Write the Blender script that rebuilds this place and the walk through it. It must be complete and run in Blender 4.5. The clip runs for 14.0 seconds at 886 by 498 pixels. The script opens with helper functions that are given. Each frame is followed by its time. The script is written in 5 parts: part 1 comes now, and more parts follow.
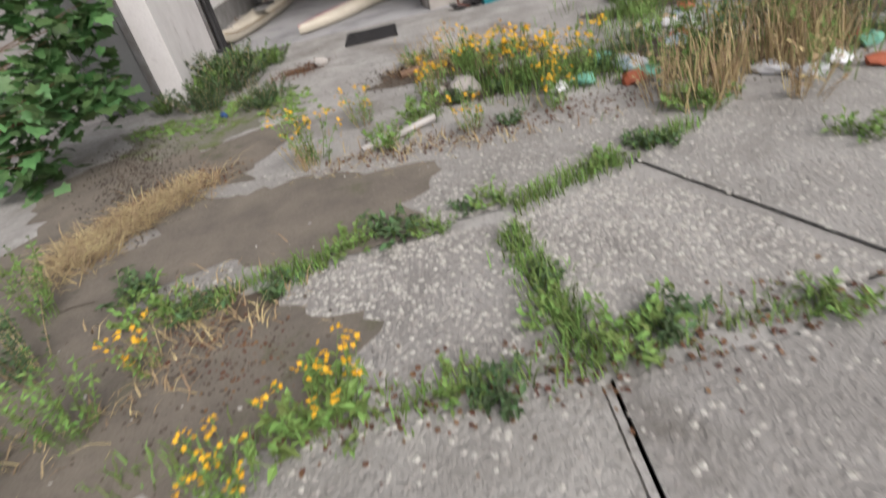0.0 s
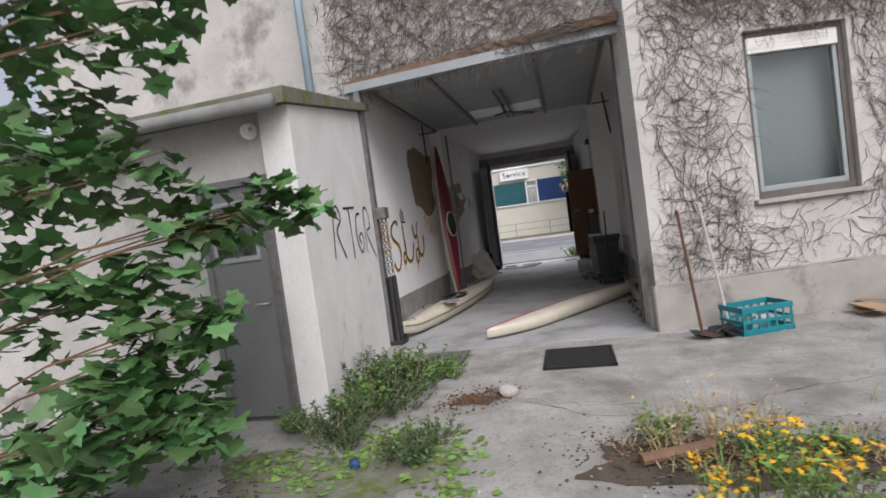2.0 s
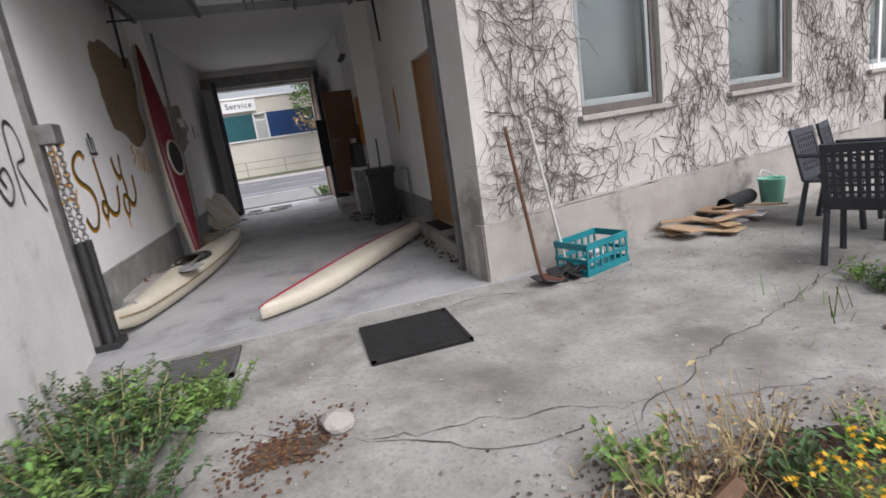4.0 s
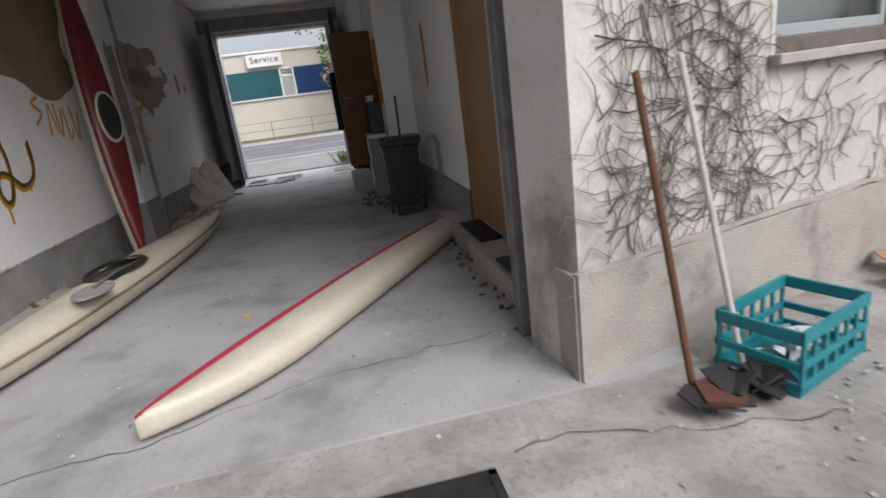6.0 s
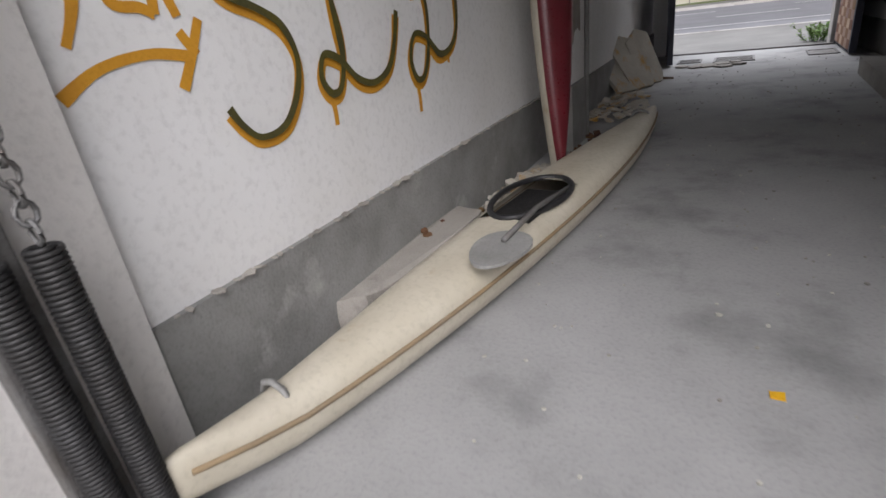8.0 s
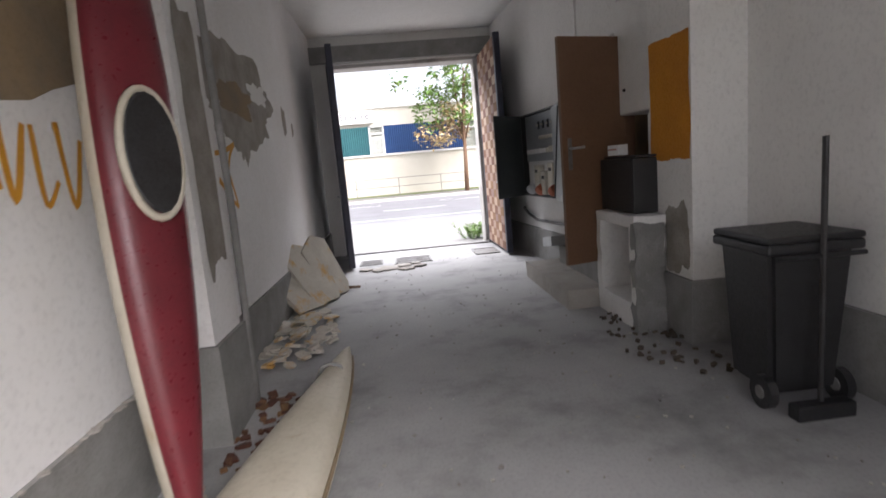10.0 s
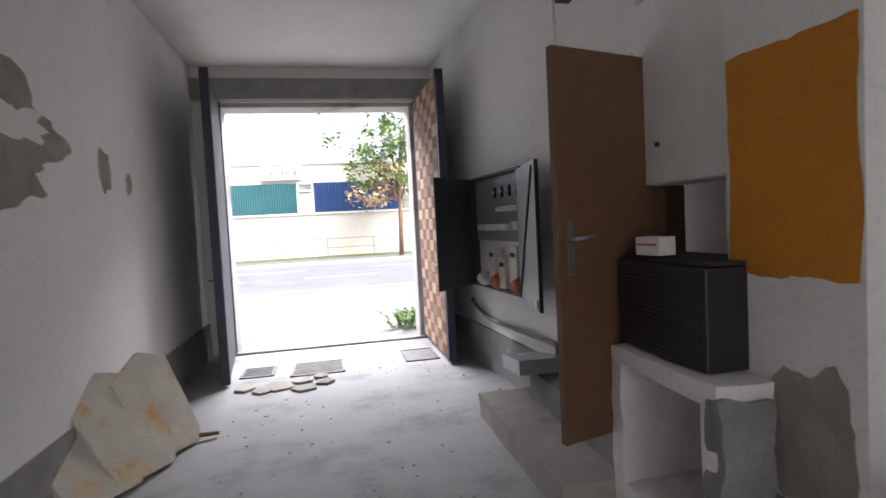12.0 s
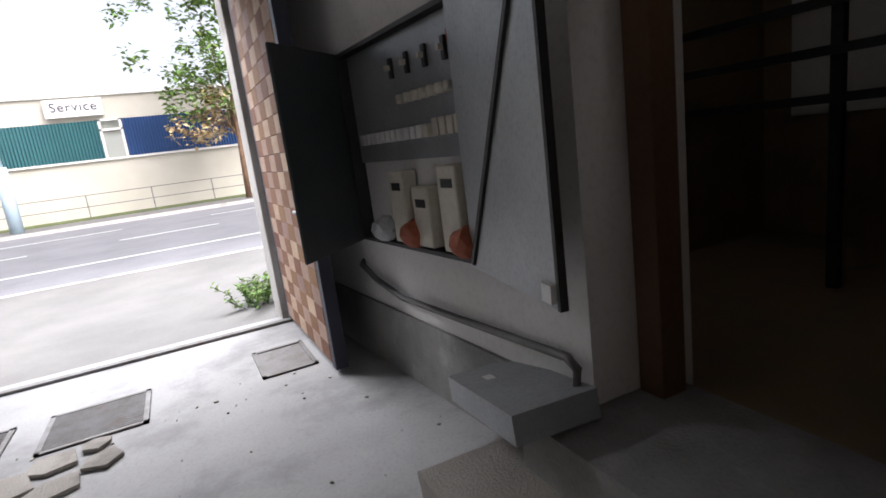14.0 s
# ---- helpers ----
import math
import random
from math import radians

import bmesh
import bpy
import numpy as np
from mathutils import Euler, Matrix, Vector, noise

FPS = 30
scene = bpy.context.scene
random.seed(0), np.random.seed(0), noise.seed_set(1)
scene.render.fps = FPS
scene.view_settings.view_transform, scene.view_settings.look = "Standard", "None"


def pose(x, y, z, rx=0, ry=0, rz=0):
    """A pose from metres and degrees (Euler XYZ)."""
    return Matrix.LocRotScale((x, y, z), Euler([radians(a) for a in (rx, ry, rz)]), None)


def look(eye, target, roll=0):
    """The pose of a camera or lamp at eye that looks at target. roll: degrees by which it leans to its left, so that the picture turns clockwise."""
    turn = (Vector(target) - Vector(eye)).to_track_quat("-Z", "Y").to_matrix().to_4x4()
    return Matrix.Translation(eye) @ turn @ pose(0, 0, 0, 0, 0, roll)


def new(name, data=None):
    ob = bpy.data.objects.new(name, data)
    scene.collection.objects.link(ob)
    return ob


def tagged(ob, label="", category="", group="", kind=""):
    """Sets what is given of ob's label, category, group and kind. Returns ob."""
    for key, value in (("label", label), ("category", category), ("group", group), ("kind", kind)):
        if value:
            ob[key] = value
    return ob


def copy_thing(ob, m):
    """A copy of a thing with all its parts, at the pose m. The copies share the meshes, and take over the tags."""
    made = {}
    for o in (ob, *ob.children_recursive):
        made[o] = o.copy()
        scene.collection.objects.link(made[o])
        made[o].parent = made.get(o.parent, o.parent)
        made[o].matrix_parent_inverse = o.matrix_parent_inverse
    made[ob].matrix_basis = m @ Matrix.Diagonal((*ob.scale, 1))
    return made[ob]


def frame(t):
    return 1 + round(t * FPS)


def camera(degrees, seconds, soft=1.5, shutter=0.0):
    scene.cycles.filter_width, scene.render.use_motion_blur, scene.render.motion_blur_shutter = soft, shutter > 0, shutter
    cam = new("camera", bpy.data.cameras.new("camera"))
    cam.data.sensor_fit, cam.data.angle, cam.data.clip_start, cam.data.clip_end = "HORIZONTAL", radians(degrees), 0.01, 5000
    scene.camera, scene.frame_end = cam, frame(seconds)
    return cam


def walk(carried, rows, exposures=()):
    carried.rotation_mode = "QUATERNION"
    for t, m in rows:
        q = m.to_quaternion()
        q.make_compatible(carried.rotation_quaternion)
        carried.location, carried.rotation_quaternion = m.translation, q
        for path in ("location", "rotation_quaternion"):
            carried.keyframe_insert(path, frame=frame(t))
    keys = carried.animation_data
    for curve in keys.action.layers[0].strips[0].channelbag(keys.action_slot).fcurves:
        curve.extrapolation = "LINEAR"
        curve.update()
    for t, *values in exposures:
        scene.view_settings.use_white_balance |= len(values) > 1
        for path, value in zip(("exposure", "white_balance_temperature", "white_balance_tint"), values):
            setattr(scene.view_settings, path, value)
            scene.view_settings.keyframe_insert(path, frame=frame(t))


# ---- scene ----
cam = camera(80.0, 14.0, soft=1.6, shutter=0.3)
# t, x, y, z, heading, pitch, lean
ROWS = [
    (0, 2.846, -9.071, 1.417, 0.87, -33.85, -13.20),
    (0.5, 2.782, -8.588, 1.292, -2.51, -17.39, -7.81),
    (1, 2.841, -8.018, 1.493, -7.42, -4.66, -6.02),
    (1.5, 2.776, -7.434, 1.479, 1.35, 0.49, -8.16),
    (2, 2.522, -6.964, 1.454, 13.63, -2.27, -7.76),
    (2.5, 2.215, -6.542, 1.460, 11.78, -5.25, -7.18),
    (3, 2.005, -6.022, 1.367, 6.11, -7.39, -10.62),
    (3.5, 1.927, -5.589, 1.347, -3.09, -10.15, -10.86),
    (4, 1.916, -5.107, 1.373, -13.79, -12.80, -8.52),
    (4.2, 1.974, -4.917, 1.356, -14.39, -13.32, -8.07),
    (6.5, 2.477, -2.221, 1.304, -4.47, -17.94, -7.38),
    (7, 2.138, -1.635, 1.273, 13.84, -19.54, -7.98),
    (7.5, 1.780, -1.132, 1.227, 29.50, -21.14, -8.78),
    (8, 1.425, -0.764, 1.244, 30.71, -23.96, -7.86),
    (8.5, 1.213, -0.362, 1.240, 23.67, -22.73, -9.08),
    (9, 1.143, 0.222, 1.248, 9.62, -17.92, -8.68),
    (9.2, 1.118, 0.379, 1.263, 2.30, -16.21, -7.40),
    (11.5, 1.506, 2.538, 1.539, -8.00, -1.81, -4.21),
    (12, 1.569, 3.123, 1.542, -11.58, -2.87, -2.98),
    (12.5, 1.703, 3.799, 1.487, -16.25, -5.23, -0.97),
    (13, 1.747, 4.381, 1.446, -21.09, -8.17, -0.38),
    (13.5, 1.861, 4.872, 1.430, -23.22, -10.26, -4.04),
    (14, 2.001, 5.388, 1.420, -25.95, -11.65, -7.31),
]


def carried_pose(x, y, z, yaw, pitch, lean):
    a, b = radians(yaw), radians(pitch)
    way = Vector((-math.sin(a) * math.cos(b), math.cos(a) * math.cos(b), math.sin(b)))
    eye = Vector((x, y, z))
    return look(eye, eye + way, lean)


# seconds, stops, kelvin, tint
EXPOSURES = [(0.0, 0.05, 6550, 15), (1.0, -0.05, 6350, 14), (4.2, 0.08, 6250, 15), (6.5, 0.12, 6350, 14), (7.5, 0.05, 6250, 14), (8.5, 0.05, 6400, 15), (9.2, 0.75, 6450, 16), (11.5, 1.7, 6300, 17), (12.5, 1.4, 6350, 17), (14.0, 1.0, 6400, 16)]
walk(cam, [(t, carried_pose(x, y, z, yaw, pitch, lean)) for t, x, y, z, yaw, pitch, lean in ROWS], EXPOSURES)

# ---------------------------------------------------------------- world and sun
world = bpy.data.worlds.new("overcast_sky")
scene.world = world
world.use_nodes = True
wn = world.node_tree.nodes
sky = wn.new("ShaderNodeTexSky")
sky.sky_type = "NISHITA"
sky.sun_disc = False
sky.sun_elevation = radians(44)
sky.sun_rotation = radians(150)
sky.air_density, sky.dust_density, sky.ozone_density = 1.0, 4.0, 0.6
hsv = wn.new("ShaderNodeHueSaturation")
hsv.inputs["Saturation"].default_value = 0.35
world.node_tree.links.new(sky.outputs[0], hsv.inputs["Color"])
world.node_tree.links.new(hsv.outputs[0], wn["Background"].inputs["Color"])
wn["Background"].inputs["Strength"].default_value = 0.15

sun = new("sun", bpy.data.lights.new("sun", "SUN"))
sun.data.energy, sun.data.angle, sun.data.color = 2.1, radians(45), (1.0, 0.995, 0.985)
sun.matrix_world = look((13, -19, 22), (2, 0, 0))

# added area lamp, out of view over the road, standing in for gate daylight
gate_fill_lamp = new("gate_fill_lamp", bpy.data.lights.new("gate_fill_lamp", "AREA"))
gate_fill_lamp.data.shape, gate_fill_lamp.data.size, gate_fill_lamp.data.size_y, gate_fill_lamp.data.energy = "RECTANGLE", 9.0, 3.0, 1150
gate_fill_lamp.data.color = (0.98, 0.99, 1.0)
gate_fill_lamp.matrix_world = look((1.45, 13.6, 6.3), (1.3, 7.0, 0.5))


# ---------------------------------------------------------------- materials


def mat(name, c1, c2=None, rough=0.8, scale=6.0, fine=60.0, bump=0.15, metal=0.0, stain=None, stain_scale=1.2, stain_at=0.55,
        fine_amount=0.35, island=0.0, spec=0.5, stain_width=0.12, bump_dist=0.01):
    """Two scales of mottling, an optional stain with its own outline, and a fine relief."""
    m = bpy.data.materials.new(name)
    m.use_nodes = True
    nt = m.node_tree
    n, ln = nt.nodes, nt.links
    b = n["Principled BSDF"]
    b.inputs["Roughness"].default_value, b.inputs["Metallic"].default_value = rough, metal
    b.inputs["Specular IOR Level"].default_value = spec
    c2 = c2 or tuple(v * 0.75 for v in c1)
    pos = n.new("ShaderNodeNewGeometry")

    def tex(s, detail=6.0, roughness=0.6):
        t = n.new("ShaderNodeTexNoise")
        t.inputs["Scale"].default_value, t.inputs["Detail"].default_value, t.inputs["Roughness"].default_value = s, detail, roughness
        ln.new(pos.outputs["Position"], t.inputs["Vector"])
        return t

    def mix(fac, a, c):
        x = n.new("ShaderNodeMix")
        x.data_type = "RGBA"
        ln.new(fac, x.inputs[0])
        for i, v in ((6, a), (7, c)):
            if isinstance(v, tuple):
                x.inputs[i].default_value = (*v, 1)
            else:
                ln.new(v, x.inputs[i])
        return x.outputs[2]

    def ramp(out, a, c, lo=0.0, hi=1.0):
        r = n.new("ShaderNodeMapRange")
        r.inputs[1].default_value, r.inputs[2].default_value, r.inputs[3].default_value, r.inputs[4].default_value = a, c, lo, hi
        ln.new(out, r.inputs[0])
        return r.outputs[0]

    col = mix(ramp(tex(scale).outputs[0], 0.32, 0.68), c1, c2)
    f = tex(fine, 3.0)
    dark = tuple(v * 0.6 for v in c2)
    col = mix(ramp(f.outputs[0], 0.5, 0.8, 0.0, fine_amount), col, dark)
    if stain:
        s = ramp(tex(stain_scale, 8.0, 0.65).outputs[0], stain_at, stain_at + stain_width)
        col = mix(s, col, stain)
    if island:
        info = n.new("ShaderNodeObjectInfo")
        geo = n.new("ShaderNodeMath")
        geo.operation = "ADD"
        ln.new(info.outputs["Random"], geo.inputs[0])
        ln.new(pos.outputs["Random Per Island"], geo.inputs[1])
        fr = n.new("ShaderNodeMath")
        fr.operation = "FRACT"
        ln.new(geo.outputs[0], fr.inputs[0])
        h = n.new("ShaderNodeHueSaturation")
        ln.new(ramp(fr.outputs[0], 0, 1, 1 - island, 1 + island), h.inputs["Value"])
        ln.new(ramp(fr.outputs[0], 0, 1, 0.5 - island * 0.06, 0.5 + island * 0.06), h.inputs["Hue"])
        ln.new(col, h.inputs["Color"])
        col = h.outputs[0]
    ln.new(col, b.inputs["Base Color"])
    if bump:
        bm_ = n.new("ShaderNodeBump")
        bm_.inputs["Strength"].default_value, bm_.inputs["Distance"].default_value = bump, bump_dist
        ln.new(f.outputs[0], bm_.inputs["Height"])
        ln.new(bm_.outputs[0], b.inputs["Normal"])
    ln.new(ramp(f.outputs[0], 0.3, 0.7, max(rough - 0.1, 0.05), min(rough + 0.1, 1)), b.inputs["Roughness"])
    return m


M = {}
M["plaster_out"] = mat("weathered_plaster", (0.53, 0.51, 0.485), (0.41, 0.39, 0.365), 0.9, 1.6, 45, 0.35, stain=(0.22, 0.205, 0.185), stain_scale=0.9, stain_at=0.53)
M["plaster_pale"] = mat("pale_plaster", (0.78, 0.76, 0.74), (0.67, 0.65, 0.625), 0.9, 2.2, 40, 0.25, stain=(0.42, 0.39, 0.36), stain_scale=1.6, stain_at=0.63)
M["plaster_in"] = mat("passage_plaster", (0.77, 0.765, 0.745), (0.7, 0.69, 0.67), 0.85, 1.5, 35, 0.15, stain=(0.4, 0.38, 0.34), stain_scale=1.1, stain_at=0.68)
M["white_wall"] = mat("white_limewash", (0.8, 0.8, 0.8), (0.74, 0.735, 0.72), 0.85, 1.5, 35, 0.12)
M["skirt"] = mat("cement_skirt", (0.29, 0.288, 0.28), (0.2, 0.198, 0.19), 0.9, 3.5, 70, 0.4, stain=(0.38, 0.375, 0.36), stain_scale=2.5, stain_at=0.6)
M["plinth"] = mat("rough_cement_plinth", (0.4, 0.375, 0.34), (0.3, 0.28, 0.25), 0.95, 2.5, 90, 0.8, stain=(0.18, 0.165, 0.15), stain_scale=1.7, stain_at=0.55)
M["floor"] = mat("worn_concrete", (0.37, 0.37, 0.367), (0.28, 0.28, 0.278), 0.75, 1.3, 55, 0.15, stain=(0.15, 0.15, 0.152), stain_scale=1.3, stain_at=0.52, stain_width=0.25)
M["yard"] = mat("yard_concrete", (0.39, 0.38, 0.355), (0.25, 0.24, 0.22), 0.9, 2.2, 45, 0.8, stain=(0.17, 0.16, 0.14), stain_scale=1.4, stain_at=0.48, stain_width=0.2, fine_amount=0.7)
M["steel"] = mat("weathered_steel", (0.2, 0.2, 0.2), (0.13, 0.12, 0.11), 0.6, 8, 90, 0.3, 0.4, stain=(0.16, 0.1, 0.07), stain_scale=6, stain_at=0.6)
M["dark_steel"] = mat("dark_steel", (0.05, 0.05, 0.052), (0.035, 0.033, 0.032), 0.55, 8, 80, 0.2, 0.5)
M["asphalt"] = mat("grey_asphalt", (0.24, 0.24, 0.255), (0.19, 0.19, 0.2), 0.9, 0.8, 120, 0.4)
M["pavement"] = mat("pale_pavement", (0.2, 0.195, 0.185), (0.15, 0.147, 0.14), 0.9, 1.0, 90, 0.4)
M["soil"] = mat("dark_soil", (0.11, 0.085, 0.06), (0.06, 0.048, 0.036), 1.0, 5, 50, 1.0)
M["grass_far"] = mat("mown_grass", (0.13, 0.17, 0.055), (0.09, 0.11, 0.04), 1.0, 2, 60, 0.6)
M["white_paint"] = mat("white_paint", (0.75, 0.75, 0.73), (0.68, 0.67, 0.65), 0.6, 4, 60, 0.1)
M["brown_door"] = mat("brown_painted_wood", (0.16, 0.085, 0.047), (0.13, 0.068, 0.038), 0.5, 2, 40, 0.05)
M["grey_door"] = mat("grey_painted_metal", (0.16, 0.165, 0.16), (0.13, 0.132, 0.128), 0.5, 3, 50, 0.05)
M["kayak"] = mat("dirty_white_fibreglass", (0.56, 0.52, 0.43), (0.46, 0.42, 0.33), 0.5, 3, 40, 0.08, stain=(0.33, 0.23, 0.11), stain_scale=3.2, stain_at=0.63)
M["kayak_red"] = mat("dark_red_gelcoat", (0.15, 0.018, 0.026), (0.11, 0.014, 0.02), 0.35, 4, 50, 0.05)
M["black_plastic"] = mat("black_plastic", (0.016, 0.016, 0.018), (0.022, 0.022, 0.023), 0.45, 8, 60, 0.08)
M["blue_black"] = mat("blue_black_paint", (0.03, 0.032, 0.06), (0.022, 0.022, 0.036), 0.5, 3, 60, 0.1)
M["teal"] = mat("teal_plastic", (0.01, 0.2, 0.235), (0.008, 0.16, 0.19), 0.4, 6, 50, 0.05)
M["chair"] = mat("anthracite_plastic", (0.03, 0.032, 0.04), (0.04, 0.042, 0.05), 0.5, 8, 50, 0.05)
M["terracotta"] = mat("terracotta_plastic", (0.4, 0.11, 0.05), (0.32, 0.085, 0.04), 0.6, 5, 50, 0.1)
M["board"] = mat("plaster_board", (0.55, 0.52, 0.45), (0.44, 0.41, 0.35), 0.9, 4, 60, 0.3, stain=(0.52, 0.3, 0.08), stain_scale=3.2, stain_at=0.52)
M["cab_metal"] = mat("grey_cabinet_metal", (0.34, 0.36, 0.37), (0.29, 0.305, 0.31), 0.45, 4, 60, 0.05, 0.3)
M["cab_dark"] = mat("dark_green_grey_metal", (0.055, 0.065, 0.068), (0.045, 0.052, 0.055), 0.45, 4, 60, 0.05, 0.2)
M["orange"] = mat("orange_wall_paint", (0.55, 0.22, 0.015), (0.47, 0.18, 0.012), 0.7, 4, 50, 0.1)
M["blue_sheet"] = mat("blue_corrugated_sheet", (0.02, 0.06, 0.17), (0.018, 0.05, 0.14), 0.5, 1, 40, 0.05)
M["green_sheet"] = mat("green_corrugated_sheet", (0.03, 0.12, 0.13), (0.025, 0.1, 0.115), 0.5, 1, 40, 0.05)
M["beige"] = mat("beige_render", (0.56, 0.53, 0.46), (0.5, 0.47, 0.4), 0.9, 0.7, 40, 0.1)
M["wood"] = mat("old_wood", (0.2, 0.12, 0.07), (0.13, 0.075, 0.045), 0.8, 6, 60, 0.3)
M["edge_red"] = mat("raspberry_red_edge", (0.36, 0.03, 0.055), (0.28, 0.025, 0.045), 0.45, 6, 60, 0.1)
M["moss"] = mat("mossy_cement", (0.2, 0.19, 0.16), (0.13, 0.13, 0.09), 0.95, 5, 60, 0.6, stain=(0.1, 0.13, 0.03), stain_scale=4, stain_at=0.5)
M["bare_plaster"] = mat("bare_render_patch", (0.36, 0.335, 0.3), (0.24, 0.22, 0.19), 0.95, 5, 60, 0.6)
# brown of the damp marks and stained seam; also the side room's painted shade
M["soot"] = mat("damp_brown_and_room_shade", (0.2, 0.16, 0.115), (0.28, 0.2, 0.11), 0.95, 3, 50, 0.3)
M["spray_black"] = mat("black_spray", (0.02, 0.02, 0.022), (0.05, 0.05, 0.05), 0.6, 20, 90, 0.0)
M["spray_olive"] = mat("olive_spray", (0.1, 0.085, 0.015), (0.06, 0.055, 0.02), 0.6, 12, 90, 0.0)
M["spray_orange"] = mat("orange_spray", (0.62, 0.3, 0.02), (0.55, 0.25, 0.02), 0.7, 12, 90, 0.0)
M["vine"] = mat("bare_vine", (0.1, 0.085, 0.07), (0.17, 0.145, 0.12), 0.95, 10, 80, 0.3)
M["leaf"] = mat("maple_leaf", (0.06, 0.135, 0.045), (0.09, 0.185, 0.055), 0.6, 6, 60, 0.05, island=0.4)
M["weed"] = mat("weed_green", (0.12, 0.2, 0.045), (0.17, 0.26, 0.065), 0.8, 4, 60, 0.05, island=0.45)
M["dark_weed"] = mat("dark_shrub", (0.048, 0.09, 0.032), (0.07, 0.12, 0.045), 0.8, 4, 60, 0.05, island=0.45)
M["dry"] = mat("dry_stalk", (0.44, 0.34, 0.19), (0.32, 0.23, 0.12), 0.9, 5, 60, 0.1, island=0.4)
M["rusty"] = mat("rusty_litter", (0.15, 0.07, 0.035), (0.1, 0.05, 0.028), 0.95, 5, 60, 0.2, island=0.4)
M["flower"] = mat("yellow_petal", (0.75, 0.42, 0.01), (0.65, 0.34, 0.01), 0.7, 8, 60, 0.0)
M["slab"] = mat("exposed_aggregate", (0.33, 0.32, 0.295), (0.22, 0.21, 0.19), 0.95, 2.0, 38, 1.0, stain=(0.16, 0.15, 0.13), stain_scale=1.3, stain_at=0.58, fine_amount=0.7, island=0.08, bump_dist=0.02)
M["pebble"] = mat("pale_pebble", (0.4, 0.385, 0.35), (0.3, 0.285, 0.25), 0.9, 20, 90, 0.1, island=0.35)
M["damp"] = mat("dark_brown_concrete", (0.19, 0.165, 0.13), (0.12, 0.105, 0.085), 0.9, 3, 60, 0.6, stain=(0.08, 0.085, 0.04), stain_scale=2.2, stain_at=0.58)
M["crack"] = mat("dirty_crack", (0.06, 0.055, 0.045), (0.04, 0.038, 0.03), 1.0, 8, 60, 0.4)
M["old_frame"] = mat("weathered_window_frame", (0.13, 0.112, 0.1), (0.085, 0.073, 0.065), 0.7, 8, 60, 0.2)
M["card"] = mat("cardboard", (0.42, 0.29, 0.18), (0.35, 0.23, 0.14), 0.9, 6, 60, 0.1, island=0.2)
M["litter"] = mat("white_litter", (0.7, 0.7, 0.7), (0.5, 0.52, 0.55), 0.6, 8, 60, 0.1, island=0.3)
M["mint"] = mat("mint_plastic", (0.2, 0.5, 0.38), (0.17, 0.43, 0.33), 0.5, 6, 50, 0.05)
M["amber_door"] = mat("ochre_door_paint", (0.3, 0.17, 0.085), (0.26, 0.145, 0.07), 0.6, 2, 40, 0.05)
M["tile_pink"] = mat("pinkish_wood_block", (0.42, 0.29, 0.22), (0.34, 0.22, 0.16), 0.8, 10, 60, 0.2, island=0.3)
M["tile_brown"] = mat("brown_wood_block", (0.22, 0.1, 0.05), (0.17, 0.075, 0.04), 0.8, 10, 60, 0.2, island=0.3)
M["meter"] = mat("cream_meter_plastic", (0.6, 0.57, 0.48), (0.52, 0.49, 0.41), 0.5, 6, 50, 0.05)
M["red_board"] = mat("dark_red_board", (0.13, 0.025, 0.02), (0.1, 0.02, 0.016), 0.7, 6, 50, 0.05)
M["lamp_blue"] = mat("pale_blue_post", (0.42, 0.53, 0.6), (0.36, 0.46, 0.53), 0.6, 3, 50, 0.05)
# opaque white; the high albedo stands for light through the door's window strip
M["skylight"] = mat("opaque_bright_white_panel", (0.86, 0.86, 0.86), (0.8, 0.8, 0.8), 0.6, 3, 50, 0.0)
M["gate_sheet"] = mat("galvanised_door_sheet", (0.3, 0.31, 0.31), (0.24, 0.245, 0.245), 0.6, 3, 50, 0.05, 0.2)
M["blind"] = mat("grey_sash_and_backing", (0.3, 0.33, 0.33), (0.26, 0.285, 0.285), 0.8, 2, 40, 0.05)

glass = bpy.data.materials.new("window_glass")
glass.use_nodes = True
gb = glass.node_tree.nodes["Principled BSDF"]
gb.inputs["Roughness"].default_value, gb.inputs["Transmission Weight"].default_value = 0.03, 1.0
gb.inputs["IOR"].default_value, gb.inputs["Base Color"].default_value = 1.45, (0.85, 0.9, 0.9, 1)
M["glass"] = glass

# ---------------------------------------------------------------- builders


def box(bm, x0, y0, z0, x1, y1, z1, bevel=0.0, m=None):
    v = [bm.verts.new((x, y, z)) for z in (z0, z1) for x, y in ((x0, y0), (x1, y0), (x1, y1), (x0, y1))]
    if m is not None:
        for q in v:
            q.co = m @ q.co
    f = [bm.faces.new([v[i] for i in ids]) for ids in ((3, 2, 1, 0), (4, 5, 6, 7), (0, 1, 5, 4), (1, 2, 6, 5), (2, 3, 7, 6), (3, 0, 4, 7))]
    if bevel:
        bmesh.ops.bevel(bm, geom=list({e for q in f for e in q.edges}), offset=bevel, segments=2, affect="EDGES", profile=0.5)
    return v


